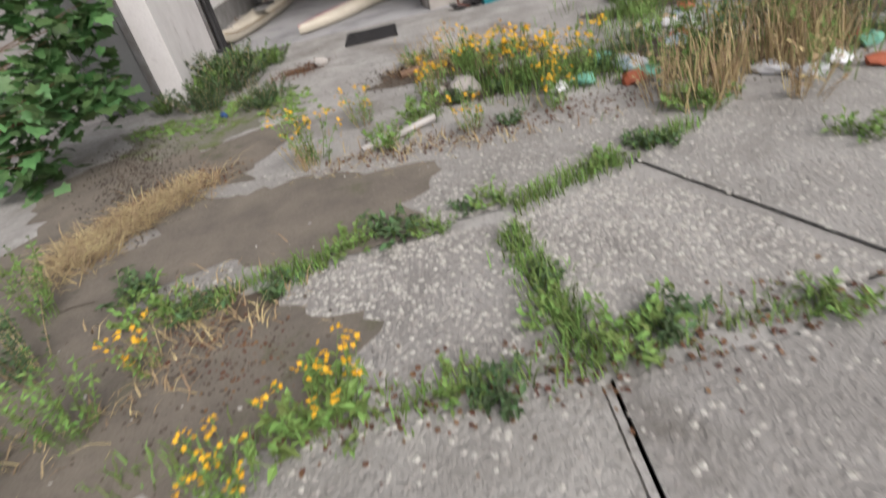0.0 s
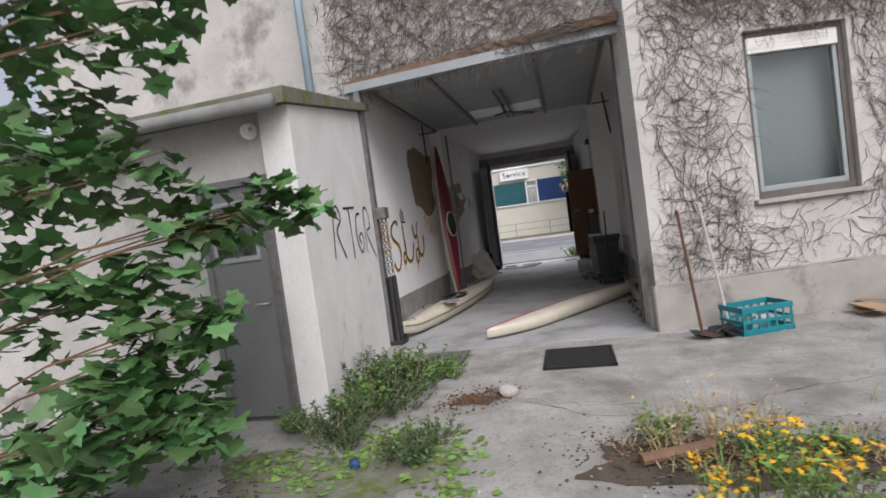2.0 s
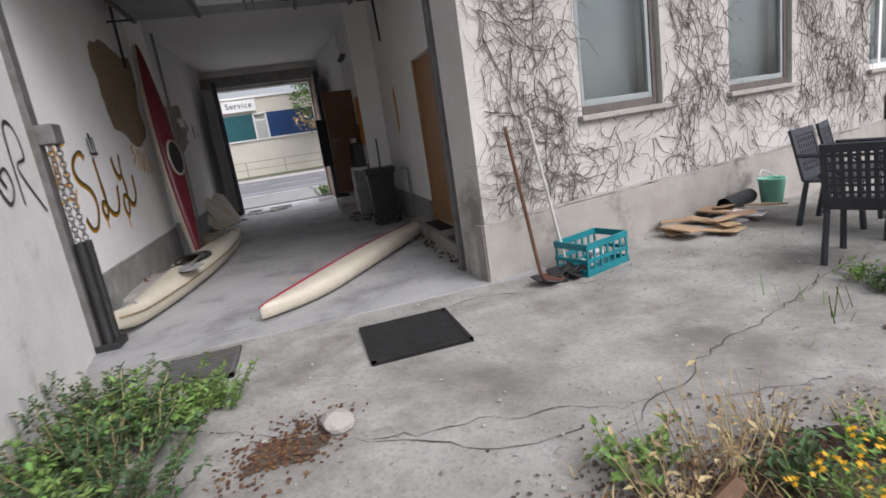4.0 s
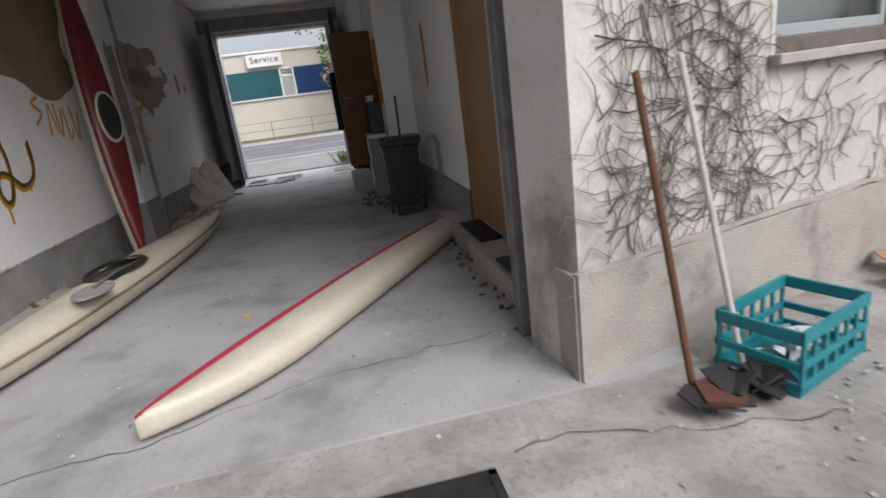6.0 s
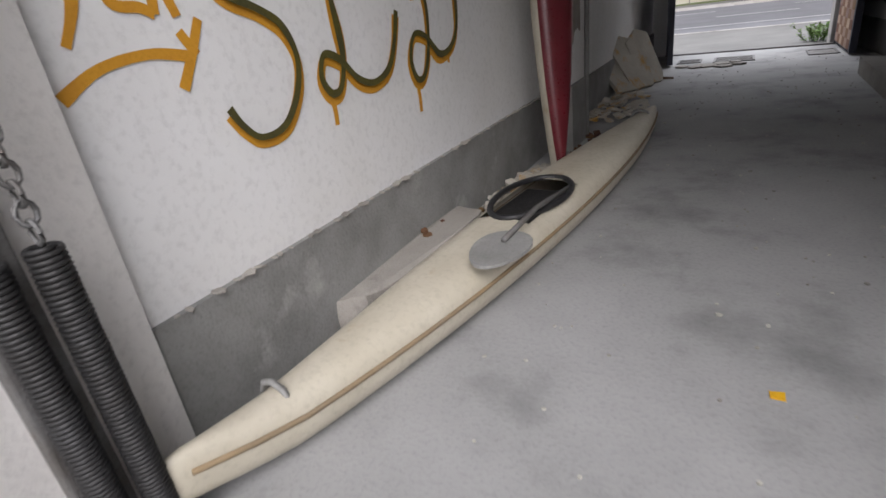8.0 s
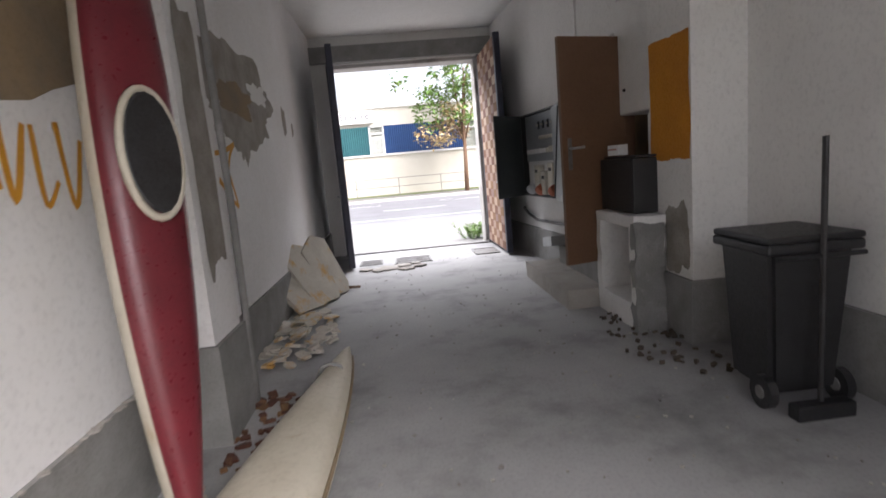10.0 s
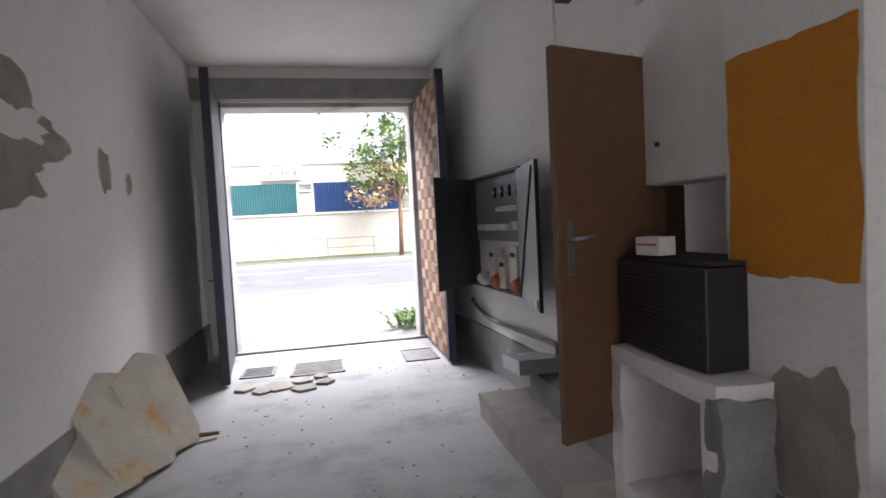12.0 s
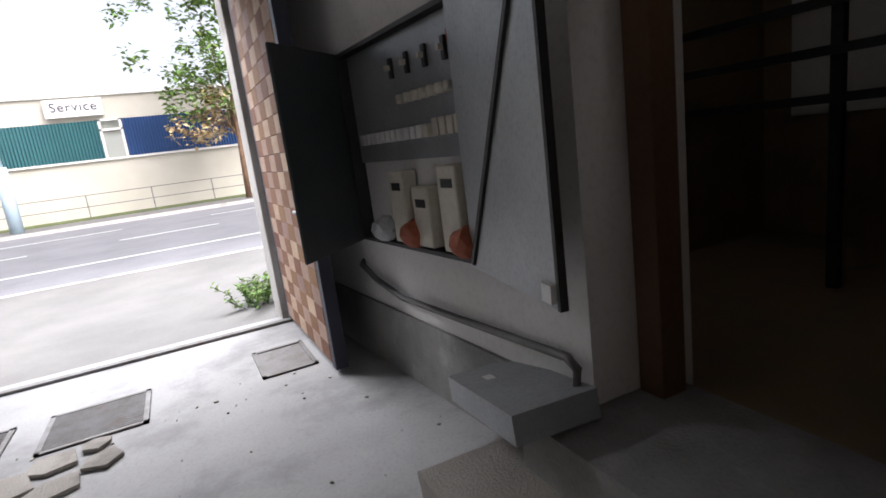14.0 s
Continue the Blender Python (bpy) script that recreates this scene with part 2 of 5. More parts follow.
def tube(bm, points, r, sides=8, r_end=None, cap=True):
    """A round bar along a line of points; r_end tapers it."""
    pts = [Vector(p) for p in points]
    rings = []
    up = Vector((0.13, 0.21, 0.97))
    for i, p in enumerate(pts):
        d = (pts[min(i + 1, len(pts) - 1)] - pts[max(i - 1, 0)]).normalized()
        s = d.cross(up if abs(d.dot(up)) < 0.95 else Vector((1, 0.1, 0))).normalized()
        w = s.cross(d)
        k = i / max(len(pts) - 1, 1)
        rr = r if r_end is None else r + (r_end - r) * k
        rings.append([bm.verts.new(p + rr * (math.cos(a) * s + math.sin(a) * w)) for a in (2 * math.pi * j / sides for j in range(sides))])
    for a, b in zip(rings, rings[1:]):
        for j in range(sides):
            bm.faces.new((a[j], a[(j + 1) % sides], b[(j + 1) % sides], b[j]))
    if cap:
        bm.faces.new(rings[0][::-1])
        bm.faces.new(rings[-1])


def lathe(bm, profile, sides=20, centre=(0, 0, 0)):
    rings = [[bm.verts.new((centre[0] + r * math.cos(a), centre[1] + r * math.sin(a), centre[2] + z)) for a in (2 * math.pi * j / sides for j in range(sides))] for r, z in profile]
    for a, b in zip(rings, rings[1:]):
        for j in range(sides):
            bm.faces.new((a[j], a[(j + 1) % sides], b[(j + 1) % sides], b[j]))
    return rings


def prism(bm, outline, z0, z1):
    a = [bm.verts.new((x, y, z0)) for x, y in outline]
    b = [bm.verts.new((x, y, z1)) for x, y in outline]
    bm.faces.new(a[::-1])
    bm.faces.new(b)
    k = len(outline)
    for i in range(k):
        bm.faces.new((a[i], a[(i + 1) % k], b[(i + 1) % k], b[i]))


def finish(bm, name, material, smooth=False):
    bmesh.ops.recalc_face_normals(bm, faces=bm.faces[:])
    me = bpy.data.meshes.new(name)
    bm.to_mesh(me)
    bm.free()
    for k in material if isinstance(material, (list, tuple)) else (material,):
        me.materials.append(M[k] if isinstance(k, str) else k)
    if smooth:
        for p in me.polygons:
            p.use_smooth = True
    return me


def part(name, bm, material, parent, label="", smooth=False):
    ob = new(name, finish(bm, name, material, smooth))
    ob.parent = parent
    if label:
        tagged(ob, label)
    return ob


def solid(name, bm, material, label, category, kind="", group="", at=None, smooth=False):
    ob = tagged(new(name, finish(bm, name, material, smooth)), label, category, group, kind)
    if at is not None:
        ob.matrix_world = at
    return ob


def thing(name, at, label, category, group=""):
    e = new(name)
    e.matrix_world = at
    return tagged(e, label, category, group)


def box_part(name, dims, material, parent, label="", bevel=0.0):
    bm = bmesh.new()
    box(bm, *dims, bevel)
    return part(name, bm, material, parent, label)


def rough_face(bm, cuts, amount, scale, keep=None):
    """Breaks a flat mesh up a little, as hand-laid plaster is."""
    bmesh.ops.subdivide_edges(bm, edges=bm.edges[:], cuts=cuts, use_grid_fill=True)
    for v in bm.verts:
        v.co += Vector((noise.noise(v.co * scale), noise.noise(v.co * scale + Vector((7, 3, 1))), noise.noise(v.co * scale + Vector((1, 9, 4))))) * amount


# ---------------------------------------------------------------- setting: ground
FA = math.atan(0.26)  # the facade stands skew to the passage
FAC = pose(3.36, -0.84, 0, 0, 0, math.degrees(FA))  # x along the facade, y into the house


def sheet(name, x0, y0, x1, y1, z, material, label, category):
    bm = bmesh.new()
    v = [bm.verts.new(p) for p in ((x0, y0, z), (x1, y0, z), (x1, y1, z), (x0, y1, z))]
    bm.faces.new(v)
    return solid(name, bm, material, label, category, "structure")


sheet("ground", -400, -400, 400, 400, -0.16, "yard", "wide grey ground around the houses", "ground")

bm = bmesh.new()
box(bm, -14, -24, -0.2, 16, -0.2, -0.012)
solid("yard_ground", bm, "yard", "cracked grey concrete ground of the weedy yard", "ground", "structure")
bm = bmesh.new()
box(bm, -0.35, -0.9, -0.2, 3.9, 10.35, 0.0)
solid("floor", bm, "floor", "worn smooth concrete floor of the passage", "floor", "structure")

# ---------------------------------------------------------------- setting: passage walls
CEIL = 3.62
bm = bmesh.new()
box(bm, -0.4, -0.05, -0.1, -0.05, 10.2, CEIL)
box(bm, -0.06, 3.78, -0.1, 0.17, 4.22, CEIL)
solid("wall_west", bm, "white_wall", "whitewashed passage wall with peeling patches", "wall", "structure")
bm = bmesh.new()
box(bm, -0.06, -0.048, -0.1, -0.025, 3.78, 0.5)
box(bm, -0.06, 4.22, -0.1, -0.025, 10.2, 0.42)
box(bm, -0.04, 3.755, -0.1, 0.195, 4.245, 0.55)
solid("skirting_west", bm, "skirt", "dark grey cement skirting along the passage wall", "skirting", "structure")

bm = bmesh.new()
box(bm, 3.55, -0.3, -0.1, 3.9, 0.75, CEIL)
box(bm, 3.55, 0.75, 2.25, 3.9, 1.8, CEIL)
box(bm, 3.55, 1.8, -0.1, 3.9, 4.44, CEIL)
box(bm, 3.16, 4.44, -0.1, 3.9, 5.02, CEIL)
box(bm, 3.5, 5.02, -0.1, 3.9, 5.75, CEIL)
box(bm, 3.24, 5.75, 2.42, 3.55, 6.78, CEIL)
prism(bm, [(3.22, 6.78), (3.75, 6.78), (3.75, 10.2), (2.95, 10.2)], -0.1, CEIL)
solid("wall_east", bm, "plaster_in", "grubby cream passage wall with stains", "wall", "structure")
bm = bmesh.new()
box(bm, 3.52, 1.8, -0.1, 3.56, 4.41, 0.45)
box(bm, 3.13, 4.41, -0.1, 3.55, 5.04, 0.45)
prism(bm, [(3.19, 6.9), (3.3, 6.9), (3.1, 10.2), (2.925, 10.2)], -0.1, 0.42)
solid("skirting_east", bm, "skirt", "dark grey cement skirting with chipped edge", "skirting", "structure")

GATE_L, GATE_R, GATE_Y, GATE_H = 0.19, 2.72, 10.2, 3.18
bm = bmesh.new()
box(bm, -0.4, GATE_Y, -0.1, GATE_L, GATE_Y + 0.4, 5)
box(bm, GATE_R, GATE_Y, -0.1, 3.9, GATE_Y + 0.4, 5)
box(bm, GATE_L, GATE_Y, GATE_H, GATE_R, GATE_Y + 0.4, 5)
box(bm, -12, GATE_Y, -0.1, -0.4, GATE_Y + 0.4, 5)
box(bm, 3.9, GATE_Y, -0.1, 14, GATE_Y + 0.4, 5)
solid("wall_north", bm, "plaster_in", "plastered wall round the street gate opening", "wall", "structure")
bm = bmesh.new()
box(bm, -0.4, 0.02, CEIL, 3.9, 10.3, CEIL + 0.3)
solid("ceiling", bm, "plaster_in", "pale plaster ceiling of the passage", "ceiling", "structure")

# room behind the open brown door; dark brown surfaces stand in for its shade
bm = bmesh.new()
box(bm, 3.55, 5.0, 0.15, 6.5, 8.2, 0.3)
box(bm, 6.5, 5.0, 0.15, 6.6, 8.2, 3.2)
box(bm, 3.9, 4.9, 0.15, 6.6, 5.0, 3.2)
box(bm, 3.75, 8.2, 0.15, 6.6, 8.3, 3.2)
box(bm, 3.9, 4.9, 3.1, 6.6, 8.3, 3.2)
solid("back_room", bm, "soot", "side room beside the passage, its dimness painted dark brown", "room", "structure")

# ---------------------------------------------------------------- setting: yard side walls
bm = bmesh.new()
WIN = [(1.25, 2.4), (3.55, 4.85), (6.85, 8.4)]
xs = [0.0] + [v for w in WIN for v in w] + [14.0]
SILL, HEAD = 1.29, 3.12
for i in range(0, len(xs), 2):
    box(bm, xs[i], 0, -0.2, xs[i + 1], 0.4, 8, m=FAC)
for a, b in WIN:
    box(bm, a, 0, -0.2, b, 0.4, SILL, m=FAC)
    box(bm, a, 0, HEAD, b, 0.4, 8, m=FAC)
solid("facade", bm, "plaster_out", "stained cream house front overgrown with bare creeper", "wall", "structure")
bm = bmesh.new()
box(bm, -0.03, -0.035, -0.2, 14, 0.0, 0.5, m=FAC)
prism(bm, [(3.325, -0.865), (3.38, -0.85), (3.6, -0.3), (3.305, -0.3)], -0.2, 0.5)
solid("plinth", bm, "plinth", "rough grey cement plinth along the house front", "plinth", "structure")
bm = bmesh.new()
prism(bm, [(3.36, -0.84), (3.74, -0.74), (3.9, -0.3), (3.335, -0.3)], -0.1, 8)
solid("pier", bm, "plaster_pale", "pale plastered pier beside the passage mouth", "pier", "structure")
bm = bmesh.new()
prism(bm, [(-6, 0.55), (-0.05, -0.1), (3.36, -0.6), (3.36, -0.05), (-0.05, 0.3), (-6, 0.9)], 3.46, 8)
solid("wall_over_passage", bm, "plaster_out", "weathered wall above the passage covered in bare vines", "wall", "structure")
bm = bmesh.new()


def slope_prism(bm, outline, z0, tops):
    lo = [bm.verts.new((x, y, z0)) for x, y in outline]
    hi = [bm.verts.new((x, y, z)) for (x, y), z in zip(outline, tops)]
    bm.faces.new(lo[::-1])
    bm.faces.new(hi)
    for i in range(len(lo)):
        k = (i + 1) % len(lo)
        bm.faces.new((lo[i], lo[k], hi[k], hi[i]))


slope_prism(bm, [(-0.0, -0.052), (-0.3, -0.052), (0.12, -2.95), (0.4, -2.95)], -0.1, [3.16, 3.16, 2.64, 2.64])
solid("annex_wall", bm, "plaster_pale", "pale annex wall with sprayed black lettering", "wall", "structure")
bm = bmesh.new()
box(bm, -6, -2.9, -0.1, -0.56, -2.6, 2.64)
box(bm, -0.56, -2.9, 2.1, 0.125, -2.6, 2.64)
solid("annex_front", bm, "plaster_out", "stained annex front beside the grey door", "wall", "structure")
bm = bmesh.new()
slope_prism(bm, [(0.1, -0.12), (-6, -0.0), (-6, -3.15), (0.46, -3.1)], 2.62, [3.25, 3.25, 2.75, 2.75])
for v in bm.verts:
    if v.co.z < 2.63 and v.co.y > -1:
        v.co.z = 3.16
solid("annex_roof", bm, "moss", "mossy cement roof slab of the annex", "roof", "structure")

# ---------------------------------------------------------------- street
sheet("street_pavement", -60, 10.3, 60, 15.2, -0.05, "pavement", "pale asphalt pavement before the gate", "pavement")
bm = bmesh.new()
box(bm, -60, 15.2, -0.3, 60, 28.6, -0.12)
solid("road", bm, "asphalt", "grey two-lane road with white markings", "road", "structure")
bm = bmesh.new()
box(bm, -60, 28.6, -0.3, 60, 31.4, 0.0)
solid("far_pavement", bm, "pavement", "reddish pavement across the road", "pavement", "structure")
bm = bmesh.new()
box(bm, -60, 31.4, -0.3, 60, 33, 0.03)
solid("verge", bm, "grass_far", "narrow grass verge below the building", "grass", "structure")
FX = lambda x: 1.7 + (x - 1.7) * 1.26

# ---------------------------------------------------------------- boats


def hull(length, width, height, sheer=0.06, n=36, k=16, end=0.03, bulge=0.0, power=0.75, slot=None, hole=None, profile=None, stem=0.0):
    """A slim boat along x from 0 to length, deck up; bulge pushes the beam to one side; slot gives the deck its own material; hole: cockpit start, end, half-width."""
    bm = bmesh.new()
    rings = []
    for i in range(n + 1):
        s = i / n
        w = width / 2 * max(end, profile(s) if profile else math.sin(math.pi * s) ** power)
        h = height * (0.5 + 0.5 * math.sin(math.pi * s) ** 0.5)
        lift = sheer * abs(2 * s - 1) ** 4 + stem * max(0, 1 - s / 0.09) ** 1.3
        ring = []
        for j in range(k):
            a = 2 * math.pi * (j + 0.5) / k
            cx, cz = math.cos(a), math.sin(a)
            zz = h * (0.62 + 0.38 * cz) if cz > 0 else h * 0.62 * (1 - abs(cz) ** 0.7)
            ring.append(bm.verts.new((s * length, w * math.copysign(abs(cx) ** 0.7, cx) - bulge * w, lift + zz)))
        rings.append(ring)
    for i, (a, b) in enumerate(zip(rings, rings[1:])):
        for j in range(k):
            s = (i + 0.5) / n * length
            if hole and hole[0] < s < hole[1] and j in (2, 3, 4):
                continue
            f = bm.faces.new((a[j], a[(j + 1) % k], b[(j + 1) % k], b[j]))
            if slot is not None and 0.3 < (j + 1) % k < k / 2 - 0.3:
                f.material_index = slot
    bm.faces.new(rings[0][::-1])
    bm.faces.new(rings[-1])
    return bm


def ring_loop(bm, cx, cy, z, rx, ry, r, n=28, tilt=0.0, egg=0.0):
    pts = []
    for i in range(n + 1):
        a = 2 * math.pi * i / n
        x = cx + rx * math.cos(a)
        pts.append((x, cy + ry * math.sin(a) * (1 - egg * math.cos(a)), z + tilt * math.cos(a)))
    tube(bm, pts, r, 6, cap=False)


def along(a, b):
    d = Vector(b) - Vector(a)
    return pose(a[0], a[1], a[2], 0, 0, math.degrees(math.atan2(d.y, d.x))), d.length


at, ln_ = along((1.38, -0.58, 0.0), (3.4, 2.3, 0.0))


def racing_beam(s):
    """Long pointed bow, nearly even beam, blunt rounded stern."""
    bow = min(1.0, s / 0.27)
    aft = min(1.0, (1 - s) / 0.07)
    return (1 - (1 - bow) ** 2) ** 0.8 * (1 - (1 - aft) ** 2) ** 0.5 * (1 - 0.12 * max(0, s - 0.5) / 0.5)


big = thing("racing_hull", at, "upturned cream racing boat hull with red edge on the floor", "boat")
part("hull", hull(ln_, 0.33, 0.2, 0.03, n=60, k=20, bulge=0.8, profile=racing_beam), "kayak", big, smooth=True)
bm = bmesh.new()
pts = []
for i in range(25):
    s = 0.008 + 0.93 * i / 24
    w = 0.165 * max(0.03, racing_beam(s))
    h = 0.2 * (0.5 + 0.5 * math.sin(math.pi * s) ** 0.5)
    pts.append((s * ln_, w * 0.2 - 0.002, h * 0.76 + 0.03 * abs(2 * s - 1) ** 4))
tube(bm, pts, 0.03, 8)
part("edge_strip", bm, "edge_red", big, "dark red edge strip", True)

at, ln_ = along((0.17, -0.3, 0), (0.75, 4.62, 0))
wk = thing("kayak", at, "dirty cream kayak lying beside the passage wall", "boat")
part("hull", hull(ln_, 0.46, 0.27, 0.06, n=48, bulge=0.2, hole=(1.9, 2.46), stem=0.07), "kayak", wk, smooth=True)
bm = bmesh.new()
ring_loop(bm, 2.18, -0.045, 0.27, 0.34, 0.185, 0.018, egg=-0.08)
part("cockpit_rim", bm, "black_plastic", wk, "black rubber cockpit rim", True)
bm = bmesh.new()
box(bm, 1.84, -0.23, 0.12, 2.52, 0.15, 0.19, 0.02)
part("cockpit_floor", bm, "dark_steel", wk, "dusty grey cockpit floor")
for s in (0.42, ln_ - 0.5):
    bm = bmesh.new()
    w = 0.22 * math.sin(math.pi * s / ln_) ** 0.75
    tube(bm, [(s, -w - 0.01, 0.15), (s, -w * 0.6, 0.245), (s, 0, 0.262), (s, w * 0.6, 0.245), (s, w + 0.01, 0.15)], 0.012, 6)
    part("strap", bm, "skirt", wk, "grey webbing strap", True)
bm = bmesh.new()
for y in (-1, 1):
    pts = []
    for i in range(29):
        s = 0.02 + 0.96 * i / 28
        w = 0.23 * max(0.03, math.sin(math.pi * s) ** 0.75)
        h = 0.27 * (0.5 + 0.5 * math.sin(math.pi * s) ** 0.5)
        pts.append((s * ln_, y * (w + 0.004) - 0.2 * w, h * 0.62 + 0.06 * abs(2 * s - 1) ** 4 + 0.07 * max(0, 1 - s / 0.09) ** 1.3))
    tube(bm, pts, 0.01, 5)
part("seam_strip", bm, "soot", wk, "brown stained seam", True)
pad = thing("paddle", at @ pose(1.42, -0.24, 0.285, 0, 0, 4), "worn grey paddle lying across the kayak cockpit", "paddle")
bm = bmesh.new()
tube(bm, [(0.1, 0, 0.025), (0.5, 0, 0.03), (1.0, -0.02, -0.02)], 0.014, 8)
part("shaft", bm, "steel", pad, "dark paddle shaft", True)
bm = bmesh.new()
o = [(0.3 * math.cos(t) * 0.62 + 0.05, 0.125 * math.sin(t) * (1 + 0.2 * math.cos(t))) for t in (2 * math.pi * i / 22 for i in range(22))]
prism(bm, o, 0.0, 0.014)
part("blade", bm, "skirt", pad, "scuffed grey plastic blade")

bot, top = Vector((0.27, 2.86, 0.06)), Vector((0.03, 3.5, 3.08))
ax = (top - bot).normalized()
deck = Vector((0.85, -0.55, 0.1))
deck = (deck - ax * deck.dot(ax)).normalized()
side = deck.cross(ax)
mrot = Matrix((ax, side, deck)).transposed().to_4x4()
rk = thing("red_kayak", Matrix.Translation(bot) @ mrot, "dark red and white kayak standing on end", "boat")
part("hull", hull((top - bot).length, 0.32, 0.2, 0.02, slot=1), ["kayak", "kayak_red"], rk, smooth=True)
bm = bmesh.new()
ring_loop(bm, 1.45, 0, 0.208, 0.24, 0.11, 0.016)
part("cockpit_rim", bm, "kayak", rk, "pale cockpit rim", True)
# dark disc on the closed deck, its colour standing for the cockpit's inner shade
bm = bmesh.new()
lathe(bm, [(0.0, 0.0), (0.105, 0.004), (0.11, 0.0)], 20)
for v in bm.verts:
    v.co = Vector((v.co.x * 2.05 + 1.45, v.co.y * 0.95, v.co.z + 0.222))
part("cockpit_cover", bm, "dark_steel", rk, "dark disc painted as the shaded cockpit opening")

# ---------------------------------------------------------------- passage mouth: up-and-over door
frame_ = thing("garage_door_frame", pose(0, 0, 0), "weathered steel frame of the up-and-over door", "door frame")
box_part("jamb", (0.02, -0.42, -0.1, 0.1, -0.3, 3.42), "steel", frame_, bevel=0.006)
box_part("jamb", (3.25, -0.33, -0.1, 3.34, -0.23, 3.42), "steel", frame_, bevel=0.006)
bm = bmesh.new()
prism(bm, [(-0.1, -0.42), (3.35, -0.62), (3.35, -0.54), (-0.1, -0.3)], 3.36, 3.47)
part("lintel_rail", bm, "cab_metal", frame_)
bm = bmesh.new()
prism(bm, [(-0.18, -0.24), (3.31, -0.72), (3.31, -0.6), (-0.18, -0.08)], 3.46, 3.56)
part("drip_edge", bm, "wood", frame_, "rotten dark drip edge")
ud = thing("garage_door", pose(0, 0, 0), "grey up-and-over garage door parked under the ceiling", "garage door")
box_part("panel", (0.12, -0.25, 3.41, 3.2, 3.5, 3.45), "gate_sheet", ud)
for x in (0.14, 0.98, 2.32, 3.12):
    box_part("rail", (x, -0.25, 3.375, x + 0.05, 3.5, 3.41), "steel", ud)
# no light passes this strip, its brightness is only white colour
box_part("window_strip", (1.08, 2.3, 3.395, 2.3, 2.95, 3.409), "skylight", ud, "opaque white strip in the door, painted bright for light coming through")
for x in (1.66, 1.76):
    box_part("rod", (x, 1.0, 3.33, x + 0.03, 3.1, 3.37), "steel", ud)
bm = bmesh.new()
tube(bm, [(1.72, 1.9, 3.35), (1.72, 1.9, 3.2), (1.55, 1.9, 3.18)], 0.018)
tube(bm, [(1.72, 1.9, 3.22), (2.2, 2.0, 3.14)], 0.015)
part("lock_lever", bm, "dark_steel", ud)
for x, s in ((0.0, 1), (3.45, -1)):
    bm = bmesh.new()
    tube(bm, [(x, 3.1, 2.75), (x + 0.12 * s, 2.6, 3.38)], 0.018)
    tube(bm, [(x, 2.75, 3.25), (x + 0.3 * s, 2.75, 3.25)], 0.014)
    part("strut", bm, "dark_steel", ud)


def spring(x, y):
    sp = thing("door_spring", pose(x, y, 0.03), "thick dark coil spring hanging on a rusty chain", "spring", "springs of the garage door")
    pts = [(0.033 * math.cos(t * 0.62), 0.033 * math.sin(t * 0.62), 0.02 + 0.0013 * t) for t in range(0, 660)]
    bm = bmesh.new()
    tube(bm, pts, 0.0075, 5)
    part("coil", bm, "dark_steel", sp, smooth=True)
    bm = bmesh.new()
    z = 0.88
    turn = 0
    while z < 1.66:
        h, w = 0.055, 0.02
        p = [(w * math.cos(t) if not turn else 0, w * math.cos(t) if turn else 0, z + h / 2 + h / 2 * math.sin(t)) for t in (2 * math.pi * i / 10 for i in range(11))]
        tube(bm, p, 0.006, 5, cap=False)
        z += 0.042
        turn = 1 - turn
    part("chain", bm, "steel", sp, "rusty steel chain", True)
    return sp


spring(0.155, -0.38)
spring(0.175, -0.28)
box_part("spring_bracket", (0.09, -0.41, 1.68, 0.22, -0.24, 1.83), "steel", frame_, "rusty steel spring bracket", 0.01)
box_part("foot_plate", (0.05, -0.43, 0, 0.24, -0.2, 0.06), "dark_steel", frame_, bevel=0.01)

# ---------------------------------------------------------------- gate leaves, doors
for x, ang, lab in ((0.21, 7, "dark blue wooden gate leaf standing open"), (2.71, 0.5, "open gate leaf faced with worn wooden blocks")):
    g = thing("gate_leaf", pose(x, 10.16, 0.03, 0, 0, ang), lab, "gate", "street gate leaves")
    box_part("panel", (0, -1.42, 0, 0.06, -0.02, 3.12), "blue_black", g, bevel=0.006)
    for y0 in (-1.5, -0.06):
        box_part("stile", (-0.012, y0, 0, 0.075, y0 + 0.085, 3.14), "blue_black", g, bevel=0.006)
    if x > 1:
        for mname in ("tile_pink", "tile_brown"):
            bmb = bmesh.new()
            box(bmb, -0.014, -0.11, 0, 0.0, 0.11, 0.125, 0.003)
            me = finish(bmb, "block", mname)
            for r in range(24):
                for c in range(6):
                    if (r + c) % 2 == (mname == "tile_pink"):
                        ob = new("block", me)
                        ob.parent = g
                        ob.location = (0, -1.3 + c * 0.225, 0.03 + r * 0.128)
    bm = bmesh.new()
    tube(bm, [(-0.01, -1.4, 1.05), (-0.06, -1.4, 1.05), (-0.06, -1.3, 1.05)], 0.012)
    part("handle", bm, "cab_metal", g, "steel lever handle", True)
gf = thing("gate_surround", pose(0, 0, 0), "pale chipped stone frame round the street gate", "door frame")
box_part("jamb", (GATE_L - 0.001, 10.24, -0.05, GATE_L + 0.07, 10.61, GATE_H), "plaster_out", gf, bevel=0.012)
box_part("jamb", (GATE_R - 0.07, 10.24, -0.05, GATE_R + 0.001, 10.61, GATE_H), "plaster_out", gf, bevel=0.012)
box_part("lintel", (GATE_L, 10.24, GATE_H - 0.06, GATE_R, 10.61, GATE_H + 0.001), "plaster_out", gf, bevel=0.012)
